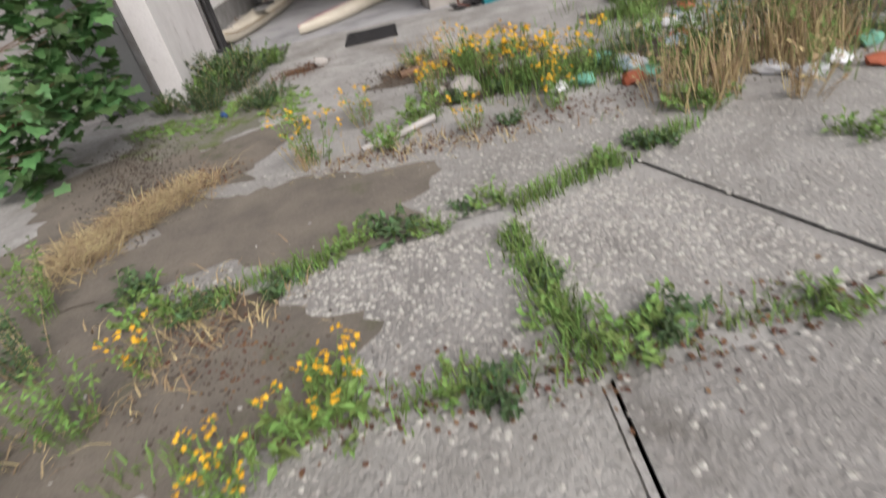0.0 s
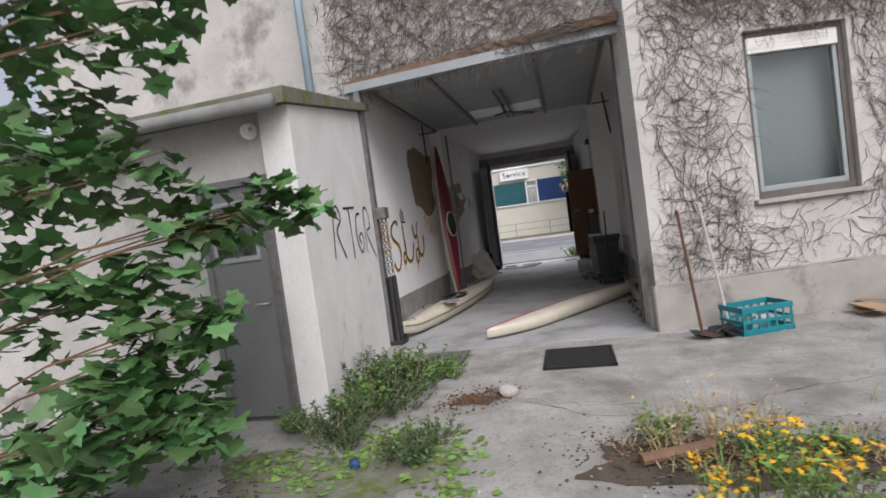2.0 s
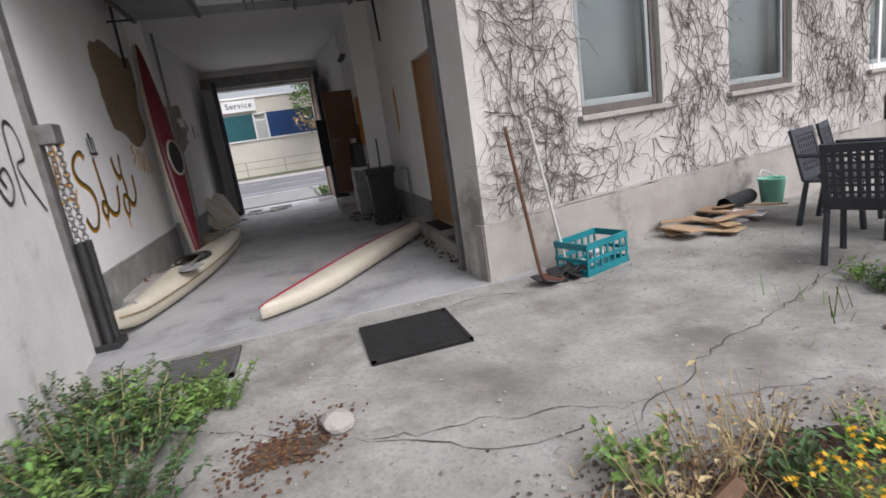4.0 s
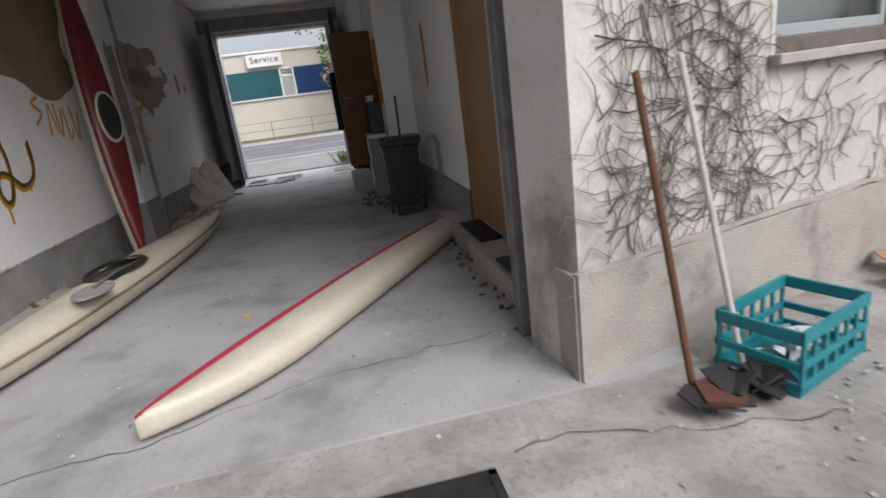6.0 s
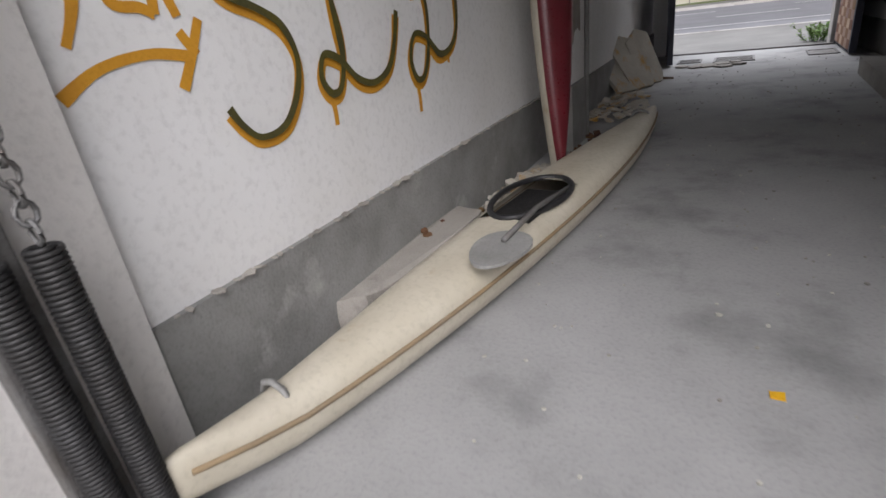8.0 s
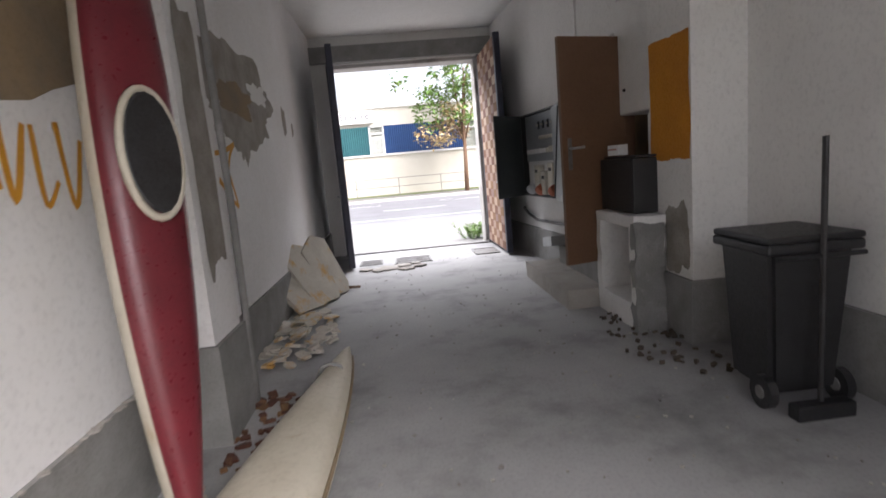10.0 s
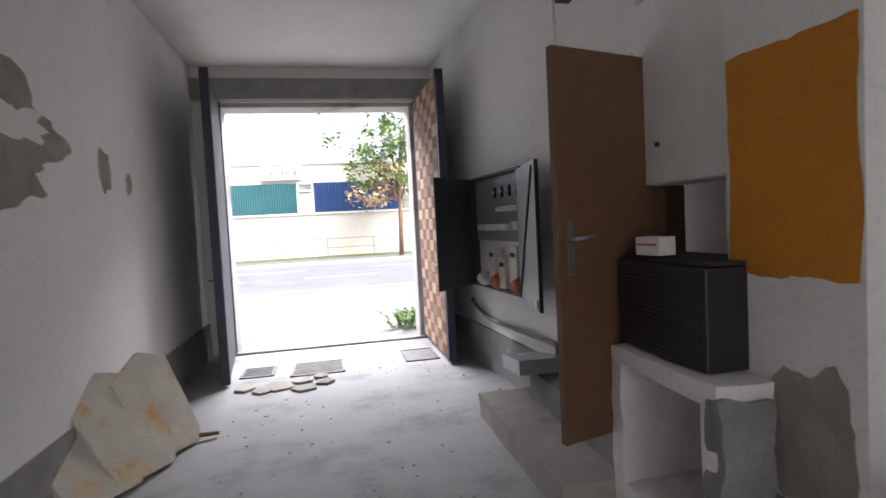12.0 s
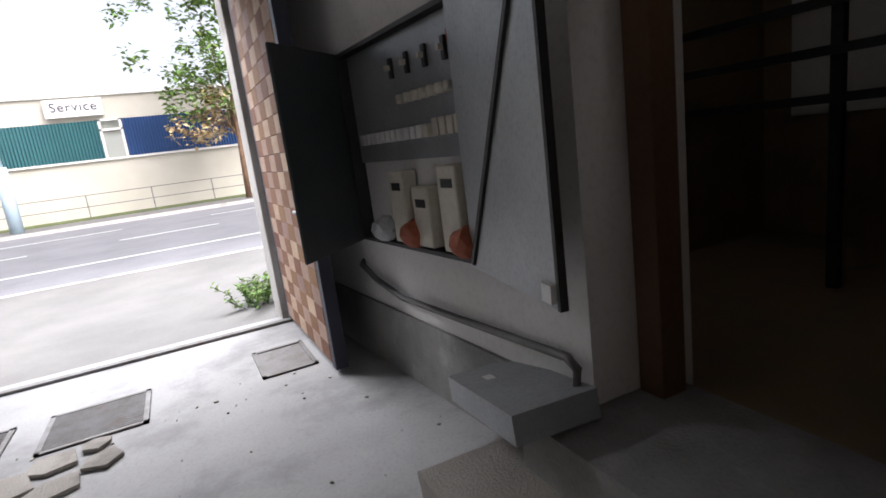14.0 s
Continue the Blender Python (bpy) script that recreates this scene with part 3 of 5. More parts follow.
box_part("threshold_rail", (GATE_L, 10.1, -0.02, GATE_R, 10.17, 0.025), "steel", gf, "rusted threshold rail", 0.006)
box_part("lintel_board", (-0.05, 10.12, GATE_H + 0.02, 2.95, 10.2, GATE_H + 0.28), "skirt", gf, "sooty lintel band")

bd = thing("brown_door", pose(3.24, 5.7, 0.42, 0, 0, 16), "open brown door with lever handle beside steps", "door")
box_part("leaf", (-0.66, -0.04, 0, 0, 0.0, 1.93), "brown_door", bd, bevel=0.004)
box_part("handle_plate", (-0.61, -0.046, 0.83, -0.57, -0.04, 1.1), "steel", bd, "steel handle plate", 0.003)
bm = bmesh.new()
tube(bm, [(-0.59, -0.045, 1.01), (-0.59, -0.09, 1.01), (-0.58, -0.095, 1.01), (-0.48, -0.095, 1.015)], 0.011)
part("lever", bm, "cab_metal", bd, "aluminium lever", True)
bm = bmesh.new()
tube(bm, [(-0.59, 0.0, 1.01), (-0.59, 0.05, 1.01), (-0.58, 0.055, 1.01), (-0.5, 0.055, 1.01)], 0.011)
part("lever", bm, "white_paint", bd, "pale lever on the far side", True)
rf = thing("room_door_frame", pose(0, 0, 0), "dark brown wooden door frame of the side room", "door frame")
box_part("post", (3.44, 6.66, 0.36, 3.56, 6.77, 2.42), "brown_door", rf)
box_part("post", (3.24, 5.71, 0.36, 3.36, 5.76, 2.42), "brown_door", rf)
bm = bmesh.new()
box(bm, 6.44, 7.1, 1.25, 6.495, 7.95, 2.6, 0.01)
solid("pale_panel", bm, "white_paint", "pale panel on the far wall of the dim room", "panel")
rr = thing("railing", pose(0, 0, 0), "dark horizontal railing inside the dim room", "railing")
for z in (1.35, 1.6, 1.85):
    box_part("bar", (5.2, 5.1, z, 5.25, 8.1, z + 0.05), "dark_steel", rr)
for y in (5.5, 7.0):
    box_part("post", (5.25, y, 0.3, 5.3, y + 0.06, 1.95), "dark_steel", rr)

bm = bmesh.new()
box(bm, 2.62, 5.56, 0, 3.3, 7.13, 0.175)
rough_face(bm, 6, 0.008, 6)
solid("step", bm, "plinth", "grey cement step before the side room", "step", "structure")
bm = bmesh.new()
box(bm, 2.97, 5.6, 0.1, 3.6, 6.92, 0.385)
rough_face(bm, 6, 0.008, 6)
solid("step", bm, "skirt", "upper grey cement step at the room door", "step", "structure")

od = thing("ochre_door", pose(0, 0, 0), "closed ochre brown door above a low step", "door")
box_part("leaf", (3.6, 0.82, 0.2, 3.65, 1.77, 2.24), "amber_door", od)
box_part("frame_post", (3.56, 0.75, 0.18, 3.66, 0.82, 2.25), "cab_metal", od)
box_part("frame_post", (3.56, 1.76, 0.18, 3.66, 1.8, 2.25), "amber_door", od)
bm = bmesh.new()
box(bm, 3.34, -0.2, 0, 3.62, 2.36, 0.17)
rough_face(bm, 5, 0.008, 6)
solid("door_step", bm, "plinth", "low cement step along the side door", "step", "structure")
bm = bmesh.new()
box(bm, 3.4, 1.0, 0.178, 3.59, 1.7, 0.19, 0.004)
for i in range(16):
    box(bm, 3.405, 1.02 + i * 0.042, 0.19, 3.585, 1.04 + i * 0.042, 0.197)
solid("doormat", bm, "black_plastic", "black rubber doormat on the step", "mat")
bm = bmesh.new()
box(bm, 3.37, 0.05, 0.178, 3.6, 0.5, 0.2, 0.005)
solid("rubber_pad", bm, "black_plastic", "dark rubber pad on the step by the jamb", "mat")
# chipped cement lip along the top of the plinth
bm = bmesh.new()
box(bm, -0.032, -0.04, 0.502, 9.0, 0.0, 0.522, m=FAC)
bmesh.ops.subdivide_edges(bm, edges=[e for e in bm.edges if e.calc_length() > 1], cuts=120)
for v in bm.verts:
    v.co += Vector((0, 0.012 * noise.noise(v.co * 6), 0.02 * noise.noise(v.co * 5)))
solid("plinth_lip", bm, "plinth", "chipped grey lip along the plinth top", "trim", "structure")

# ---------------------------------------------------------------- niche, heater, bin
niche = thing("masonry_pedestal", pose(0, 0, 0), "broken white masonry pedestal with an open niche", "pedestal")
for dims in ((2.91, 4.8, 0.2, 3.15, 4.88, 0.8), (2.91, 5.47, 0.2, 3.5, 5.56, 0.8), (2.91, 4.8, 0.8, 3.5, 5.56, 0.88), (2.91, 4.8, 0, 3.5, 5.56, 0.2), (3.4, 5.0, 0.2, 3.48, 5.47, 0.8)):
    bm = bmesh.new()
    box(bm, *dims)
    rough_face(bm, 5, 0.012, 7)
    part("masonry_wall", bm, "plaster_in", niche)
bm = bmesh.new()
box(bm, 2.9, 4.76, 0.0, 3.13, 4.86, 0.83)
rough_face(bm, 9, 0.03, 9)
part("broken_edge", bm, "skirt", niche, "broken masonry edge")
ht = thing("heater", pose(2.97, 4.92, 0.89), "black ribbed heater casing on the pedestal", "heater")
box_part("casing", (0, 0, 0, 0.38, 0.64, 0.42), "black_plastic", ht, bevel=0.008)
for i in range(18):
    box_part("rib", (-0.006, 0.03, 0.03 + i * 0.021, 0.0, 0.62, 0.04 + i * 0.021), "black_plastic", ht)
box_part("lid", (0.02, 0.0, 0.425, 0.36, 0.6, 0.44), "dark_steel", ht)
ct = thing("carton", pose(3.0, 5.25, 1.34, 0, 0, 8), "small white carton with red stripe on the heater", "box")
box_part("box_body", (0, 0, 0, 0.09, 0.16, 0.085), "white_paint", ct, bevel=0.003)
box_part("stripe", (-0.002, 0.02, 0.045, 0.0, 0.15, 0.055), "terracotta", ct)
cu = thing("wall_cupboard", pose(3.2, 5.03, 1.68), "white cupboard hung above the heater", "cupboard")
box_part("body", (0.02, 0, 0, 0.3, 0.7, 0.95), "white_paint", cu)
box_part("door", (0, 0.005, 0.004, 0.02, 0.695, 0.946), "white_paint", cu, bevel=0.003)
bm = bmesh.new()
lathe(bm, [(0.0, 0.02), (0.014, 0.016), (0.012, 0.0)], 10)
part("knob", bm, "dark_steel", cu).matrix_basis = pose(-0.002, 0.5, 0.2, 0, -90, 0)
bm = bmesh.new()
box(bm, 3.42, 5.05, 1.15, 3.5, 5.25, 1.5, 0.01)
solid("gas_fitting", bm, "skirt", "small grey wall fitting behind the heater", "fitting")

bn = thing("wheeled_bin", pose(2.95, 3.4, 0, 0, 0, -2) @ Matrix.Scale(0.87, 4), "black wheeled bin with a broom in it", "bin")
bm = bmesh.new()
vs = box(bm, 0.0, 0.0, 0.08, 0.5, 0.5, 0.98)
for v in vs:
    if v.co.z < 0.5:
        v.co.x = 0.25 + (v.co.x - 0.25) * 0.8
        v.co.y = 0.25 + (v.co.y - 0.25) * 0.8
bmesh.ops.bevel(bm, geom=bm.edges[:], offset=0.03, segments=2, affect="EDGES")
part("body", bm, "black_plastic", bn)
box_part("rim", (-0.03, -0.03, 0.93, 0.53, 0.53, 0.99), "black_plastic", bn, bevel=0.015)
bm = bmesh.new()
box(bm, -0.02, -0.02, 0.99, 0.54, 0.54, 1.03, 0.015)
part("lid", bm, "black_plastic", bn)
for x in (-0.0, 0.46):
    bm = bmesh.new()
    tube(bm, [(x, 0.08, 0.1), (x + 0.05, 0.08, 0.1)], 0.1, 18)
    w = part("wheel", bm, "black_plastic", bn)
    bm = bmesh.new()
    tube(bm, [(x - 0.006, 0.08, 0.1), (x + 0.056, 0.08, 0.1)], 0.04, 12)
    part("hub", bm, "skirt", w)
bm = bmesh.new()
tube(bm, [(0, -0.06, 0.92), (0.5, -0.06, 0.92)], 0.014)
part("handle_bar", bm, "black_plastic", bn)
br = thing("broom", pose(3.16, 3.45, 0.0), "dark broom handle standing by the bin", "broom")
bm = bmesh.new()
tube(bm, [(0.0, -0.13, 0.05), (0.02, -0.1, 1.36)], 0.014)
part("stick", bm, "dark_steel", br)
box_part("brush", (-0.15, -0.18, 0.0, 0.15, -0.1, 0.08), "black_plastic", br, bevel=0.01)

# ---------------------------------------------------------------- switch cabinet on the slanting wall
CW = pose(3.2, 7.32, 0.87, 0, 0, 4.5)  # y along the wall, x into it
cab = thing("switch_cabinet", CW, "open grey electrical switch cabinet in the wall", "cabinet")
for dims in ((-0.1, 0, 0, 0.02, 1.25, 0.025), (-0.1, 0, 1.085, 0.02, 1.25, 1.11), (-0.1, 0, 0, 0.02, 0.025, 1.11), (-0.1, 1.225, 0, 0.02, 1.25, 1.11)):
    box_part("frame_bar", dims, "dark_steel", cab, bevel=0.003)
box_part("upper_panel", (-0.04, 0.025, 0.47, -0.02, 1.225, 1.085), "cab_metal", cab)
box_part("lower_panel", (-0.02, 0.025, 0.025, -0.005, 1.225, 0.47), "red_board", cab, "dark red back board")
ld = box_part("door", (-0.62, 0, 0, 0, 0.02, 1.11), "cab_dark", cab, "dark grey cabinet door", 0.004)
ld.matrix_basis = pose(-0.1, 1.235, 0, 0, 0, 38)
rd = box_part("door", (-0.012, -0.72, 0, 0.008, 0, 1.08), "cab_metal", cab, "pale grey cabinet door with strut")
rd.matrix_basis = pose(-0.11, 0.01, 0, 0, 0, -14)
bm = bmesh.new()
box(bm, -0.025, -0.012, 0, -0.012, 0.012, 1.2, m=pose(0, -0.02, 0.02, 31.5, 0, 0))
part("strut", bm, "dark_steel", rd, "black diagonal strut")
box_part("edge_frame", (-0.016, -0.738, 0, 0.012, -0.72, 1.08), "dark_steel", rd)
box_part("latch", (-0.03, -0.71, 0.02, -0.012, -0.65, 0.08), "white_paint", rd)
for i in range(4):
    s = box_part("switch", (-0.06, 0.14 + i * 0.17, 0.88, -0.04, 0.17 + i * 0.17, 0.98), "black_plastic", cab, bevel=0.004)
    box_part("toggle", (-0.085, 0.145 + i * 0.17, 0.92, -0.06, 0.165 + i * 0.17, 0.945), "meter", s)
box_part("red_label", (-0.05, 0.05, 0.95, -0.04, 0.13, 1.0), "terracotta", cab)
for i in range(7):
    bm = bmesh.new()
    tube(bm, [(-0.04, 0.12 + i * 0.075, 0.77), (-0.085, 0.12 + i * 0.075, 0.77)], 0.024, 14)
    part("fuse", bm, "meter", cab, smooth=True)
for i in range(16):
    y = 0.06 + i * 0.062 + (i // 4) * 0.03
    box_part("breaker", (-0.075, y, 0.57, -0.04, y + 0.045, 0.63 + (0.02 if i < 4 else 0)), "meter" if i < 5 else "white_paint", cab, bevel=0.003)
for y, h in ((0.08, 0.4), (0.34, 0.3), (0.58, 0.38)):
    mt = box_part("meter_box", (-0.12, y, 0.04, -0.03, y + 0.16, 0.04 + h), "meter", cab, bevel=0.01)
    box_part("display", (-0.124, y + 0.03, h - 0.06, -0.12, y + 0.12, h - 0.02), "dark_steel", mt)
for y in (0.03, 0.5, 0.85):
    bm = bmesh.new()
    bmesh.ops.create_icosphere(bm, subdivisions=2, radius=0.075)
    for v in bm.verts:
        v.co = v.co * (1 + 0.35 * noise.noise(v.co * 18)) + Vector((-0.11, y + 0.03, 0.1))
    part("crumpled_bag", bm, "terracotta" if y < 0.8 else "litter", cab, "crumpled plastic bag")
bm = bmesh.new()
tube(bm, [(-0.02, 1.5, -0.19), (-0.06, 1.45, -0.2), (-0.06, 1.25, -0.27), (-0.06, 0.9, -0.33), (-0.06, 0.3, -0.32), (-0.06, -0.45, -0.3), (-0.08, -0.52, -0.32), (-0.1, -0.53, -0.39)], 0.019, 8)
solid("conduit", bm, "steel", "grey conduit pipe running down the wall", "pipe", at=CW, smooth=True)
mb = thing("metal_duct_box", pose(2.83, 6.73, 0.4, -9, 0, -6), "open grey sheet metal box on the step", "box")
for dims in ((0, 0, 0, 0.34, 0.6, 0.008), (0, 0, 0.1, 0.34, 0.6, 0.108), (0, 0, 0.008, 0.008, 0.6, 0.1), (0.332, 0, 0.008, 0.34, 0.6, 0.1), (0.008, 0, 0.008, 0.332, 0.008, 0.1)):
    box_part("sheet", dims, "cab_metal", mb)
box_part("sticker", (0.1, 0.4, 0.109, 0.14, 0.46, 0.111), "white_paint", mb)

# ---------------------------------------------------------------- leaning boards, rubble, tiles, manholes


def shard(bm, x, y, z, s, t, tilt=10):
    k = random.randint(4, 6)
    a0 = random.random() * 6
    o = [(s * random.uniform(0.6, 1.0) * math.cos(a0 + 2 * math.pi * i / k), s * random.uniform(0.5, 1.0) * math.sin(a0 + 2 * math.pi * i / k)) for i in range(k)]
    m = pose(x, y, z, random.uniform(-tilt, tilt), random.uniform(-tilt, tilt), 0)
    lo = [bm.verts.new(m @ Vector((*p, 0))) for p in o]
    hi = [bm.verts.new(m @ Vector((*p, t))) for p in o]
    bm.faces.new(lo[::-1])
    bm.faces.new(hi)
    for i in range(k):
        bm.faces.new((lo[i], lo[(i + 1) % k], hi[(i + 1) % k], hi[i]))


# ragged broken upper edge of the cement skirting
random.seed(31)
bm = bmesh.new()
for i in range(60):
    shard(bm, -0.028, random.uniform(0.0, 3.7), 0.5, random.uniform(0.012, 0.035), 0.006, 14)
solid("skirting_crumbs", bm, "plinth", "chipped crumbs along the skirting edge", "crumbs", "stuff")

for i, (y, ang, off) in enumerate(((6.5, 42, 0.22), (6.78, 35, 0.33), (7.12, 27, 0.4))):
    bm = bmesh.new()
    prism(bm, [(-0.24, 0.03), (0.2, -0.0), (0.27, 0.1), (0.28, 0.7), (0.06, 0.78), (-0.26, 0.62)], 0, 0.045)
    solid("plaster_board", bm, "board", "broken plaster board leaning on the skirting", "board", group="leaning boards",
          at=Matrix.Translation((off - 0.02, y, 0.0)) @ pose(0, 0, 0, 0, 0, 66) @ pose(0, 0, 0, 90 - ang, 0, 0))
bm = bmesh.new()
tube(bm, [(0.25, 7.35, 0.03), (0.42, 7.3, 0.05), (0.62, 7.36, 0.03)], 0.025, 7, 0.015)
solid("branch", bm, "wood", "short dark broken stick on the floor", "stick")


def heap(name, label, cx, cy, rx, ry, n, size, material, high=0.08, thick=0.02):
    bm = bmesh.new()
    for i in range(n):
        a, r = random.random() * 6.3, random.random() ** 0.6
        shard(bm, cx + rx * r * math.cos(a), cy + ry * r * math.sin(a), 0.004 + high * (1 - r) * random.random(), size * random.uniform(0.4, 1.2), thick * random.uniform(0.5, 1.2), 22)
    return solid(name, bm, material, label, "rubble", "stuff")


heap("rubble", "heap of broken plaster beside the wall", 0.25, 5.6, 0.32, 0.8, 90, 0.09, "board", 0.14)
bm = bmesh.new()
prism(bm, [(-0.03, 0.72), (0.1, 0.78), (0.17, 1.1), (0.2, 1.5), (0.16, 1.86), (-0.03, 1.92)], 0.0, 0.17)
rough_face(bm, 5, 0.018, 7)
solid("broken_ledge", bm, "plinth", "broken cement ledge between the kayak and the wall", "ledge")
heap("rubble", "crumbled plaster between kayak and wall", 0.13, 2.5, 0.15, 0.85, 260, 0.045, "board", 0.16)
heap("rubble", "brick crumbs along the broken ledge", -0.0, 1.5, 0.05, 0.9, 90, 0.03, "rusty", 0.2)
heap("rubble", "crumbs of plaster and brick along skirting", 0.05, 1.0, 0.09, 1.1, 80, 0.035, "rusty", 0.04)
heap("rubble", "crumbs below the step", 3.3, 0.9, 0.1, 1.4, 60, 0.025, "rusty", 0.02)
heap("rubble", "brick crumbs by the pilaster", 0.35, 3.9, 0.25, 0.5, 60, 0.05, "rusty", 0.04)
heap("rubble", "crumbs before the bin and pedestal", 2.9, 4.6, 0.3, 0.9, 70, 0.03, "soil", 0.03)
for x, y, s in ((0.95, 8.5, 0.2), (1.15, 8.62, 0.15), (0.62, 8.55, 0.13), (1.4, 8.5, 0.12), (1.2, 8.35, 0.14), (0.8, 8.4, 0.11), (1.35, 8.72, 0.1)):
    bm = bmesh.new()
    shard(bm, x, y, 0.004, s, 0.02, 2)
    solid("tile_shard", bm, "plinth", "broken pale tile piece on the floor", "tile", group="broken tiles")


def grating(name, x0, y0, x1, y1, label, n, material="steel", at=None):
    g = thing(name, at or pose(0, 0, 0), label, "grating")
    box_part("plate", (x0, y0, -0.02, x1, y1, 0.006), "dark_steel" if n else material, g)
    bm = bmesh.new()
    for e in ((x0, y0, x1, y0 + 0.03), (x0, y1 - 0.03, x1, y1), (x0, y0, x0 + 0.03, y1), (x1 - 0.03, y0, x1, y1)):
        box(bm, e[0], e[1], 0, e[2], e[3], 0.014)
    part("rim", bm, material, g)
    for i in range(n):
        y = y0 + 0.04 + (y1 - y0 - 0.08) * (i + 0.5) / n
        box_part("bar", (x0 + 0.03, y - 0.007, 0.006, x1 - 0.03, y + 0.007, 0.012), material, g)


grating("manhole_cover", 1.03, 8.82, 1.6, 9.36, "ribbed steel manhole cover in the floor", 16)
grating("manhole_cover", 0.5, 8.95, 0.85, 9.35, "small ribbed steel cover in the floor", 10)
grating("manhole_cover", 2.28, 8.95, 2.66, 9.5, "plain grey steel cover beside the gate", 0)
grating("yard_grating", 2.12, -1.98, 2.8, -1.28, "dark steel drain grating in the yard", 20, "dark_steel")
grating("yard_grating", 0.75, -1.6, 1.25, -1.05, "grey drain cover beside the bushes", 12, "steel")
bm = bmesh.new()
for i in range(420):
    x, y = random.uniform(0.6, 3.2), random.uniform(-0.6, 9)
    shard(bm, x, y, 0.002, random.uniform(0.003, 0.016), 0.006)
solid("floor_crumbs", bm, "pebble", "scattered pale crumbs on the passage floor", "crumbs", "stuff")
bm = bmesh.new()
shard(bm, 1.62, 0.85, 0.002, 0.04, 0.003, 0)
solid("paint_spot", bm, "flower", "yellow paint spot on the floor", "paint spot")

# ---------------------------------------------------------------- street things
fb = thing("service_building", pose(0, 33, 0), "long low beige building with blue window band", "building")
box_part("wall", (-45, 0, 0, 45, 12, 5.17), "beige", fb)
box_part("roof_edge", (-45.1, -0.12, 5.1, 45.1, 0.0, 5.22), "white_paint", fb)
edges = [FX(-8.0), FX(-7.3), FX(-3.38), FX(-2.75), FX(0.14), FX(0.85), FX(4.6), FX(5.2), FX(9.0), FX(9.7)]
for i in range(0, len(edges) - 1):
    x0, x1 = edges[i], edges[i + 1]
    if i % 2:
        bm = bmesh.new()
        k = int((x1 - x0) / 0.12)
        pts = []
        for j in range(k * 2 + 1):
            pts.append((x0 + (x1 - x0) * j / (k * 2), -0.08 - (0.05 if j % 2 else 0)))
        lo = [bm.verts.new((x, y, 2.46)) for x, y in pts]
        hi = [bm.verts.new((x, y, 4.07)) for x, y in pts]
        for j in range(len(pts) - 1):
            bm.faces.new((lo[j], lo[j + 1], hi[j + 1], hi[j]))
        part("corrugated_panel", bm, "green_sheet" if i in (1, 3) else "blue_sheet", fb)
    else:
        w = box_part("window", (x0, -0.05, 2.46, x1, -0.02, 4.07), "glass", fb)
        for d in ((x0, -0.12, 2.42, x0 + 0.1, -0.02, 4.11), (x1 - 0.1, -0.12, 2.42, x1, -0.02, 4.11), (x0, -0.12, 3.6, x1, -0.02, 3.7), (x0, -0.12, 4.02, x1, -0.02, 4.12)):
            box_part("frame_bar", d, "white_paint", w)
box_part("band_sill", (-45, -0.14, 2.36, 45, 0.0, 2.44), "white_paint", fb)
sg = box_part("sign", (FX(-1.25), -0.3, 4.27, FX(0.41), -0.1, 5.0), "white_paint", fb, "white sign board with dark lettering")
tx = bpy.data.curves.new("sign_text", "FONT")
tx.body, tx.size, tx.extrude, tx.align_x, tx.align_y = "Service", 0.52, 0.01, "CENTER", "CENTER"
tx.space_character = 1.12
me = bpy.data.meshes.new_from_object(bpy.data.objects.new("t", tx))
me.materials.append(M["blue_black"])
lt = new("lettering", me)
lt.parent = sg
lt.matrix_basis = pose((FX(-1.25) + FX(0.41)) / 2, -0.315, 4.66, 90, 0, 0)

lp = thing("street_lamp", pose(-3.3, 29.6, 0), "tall pale blue lamp post beside the road", "street lamp")
bm = bmesh.new()
tube(bm, [(0, 0, 0), (0, 0, 2.4)], 0.22, 12)
tube(bm, [(0, 0, 2.2), (-0.1, 0, 7.6)], 0.13, 12, 0.09)
part("pole", bm, "lamp_blue", lp, smooth=True)
bm = bmesh.new()
tube(bm, [(-0.1, 0, 7.5), (-1.1, 0, 7.6)], 0.035)
part("arm", bm, "lamp_blue", lp)
bm = bmesh.new()
lathe(bm, [(0.06, 0.2), (0.3, 0.08), (0.34, 0.0), (0.0, -0.02)], 14, (-1.1, 0, 7.45))
part("lamp_head", bm, "skirt", lp)
fn = thing("verge_fence", pose(0, 31.3, 0.02), "low thin steel fence on the verge", "fence")
for i in range(26):
    box_part("post", (-30 + i * 2.4, 0, 0, -29.96 + i * 2.4, 0.04, 1.0), "steel", fn)
for z in (0.5, 0.97):
    box_part("rail", (-30, 0, z, 32, 0.03, z + 0.03), "steel", fn)
bm = bmesh.new()
for y, x0, stepx, w in ((17.8, -40, 0, 0.14), (21.6, -40, 4.5, 0.14), (25.2, -39, 6.0, 0.14)):
    x = x0
    while x < 40:
        ln2 = 80 if stepx == 0 else stepx * 0.55
        v = [bm.verts.new(p) for p in ((x, y, -0.115), (x + ln2, y, -0.115), (x + ln2, y + w, -0.115), (x, y + w, -0.115))]
        bm.faces.new(v)
        x += ln2 if stepx == 0 else stepx
solid("road_marking", bm, "white_paint", "worn white lane markings on the road", "marking", "structure")
bm = bmesh.new()
box(bm, -60, 15.1, -0.2, 60, 15.24, -0.04)
box(bm, -60, 28.5, -0.2, 60, 28.66, 0.01)
solid("kerb", bm, "plaster_out", "pale stone kerbs of the road", "kerb", "structure")

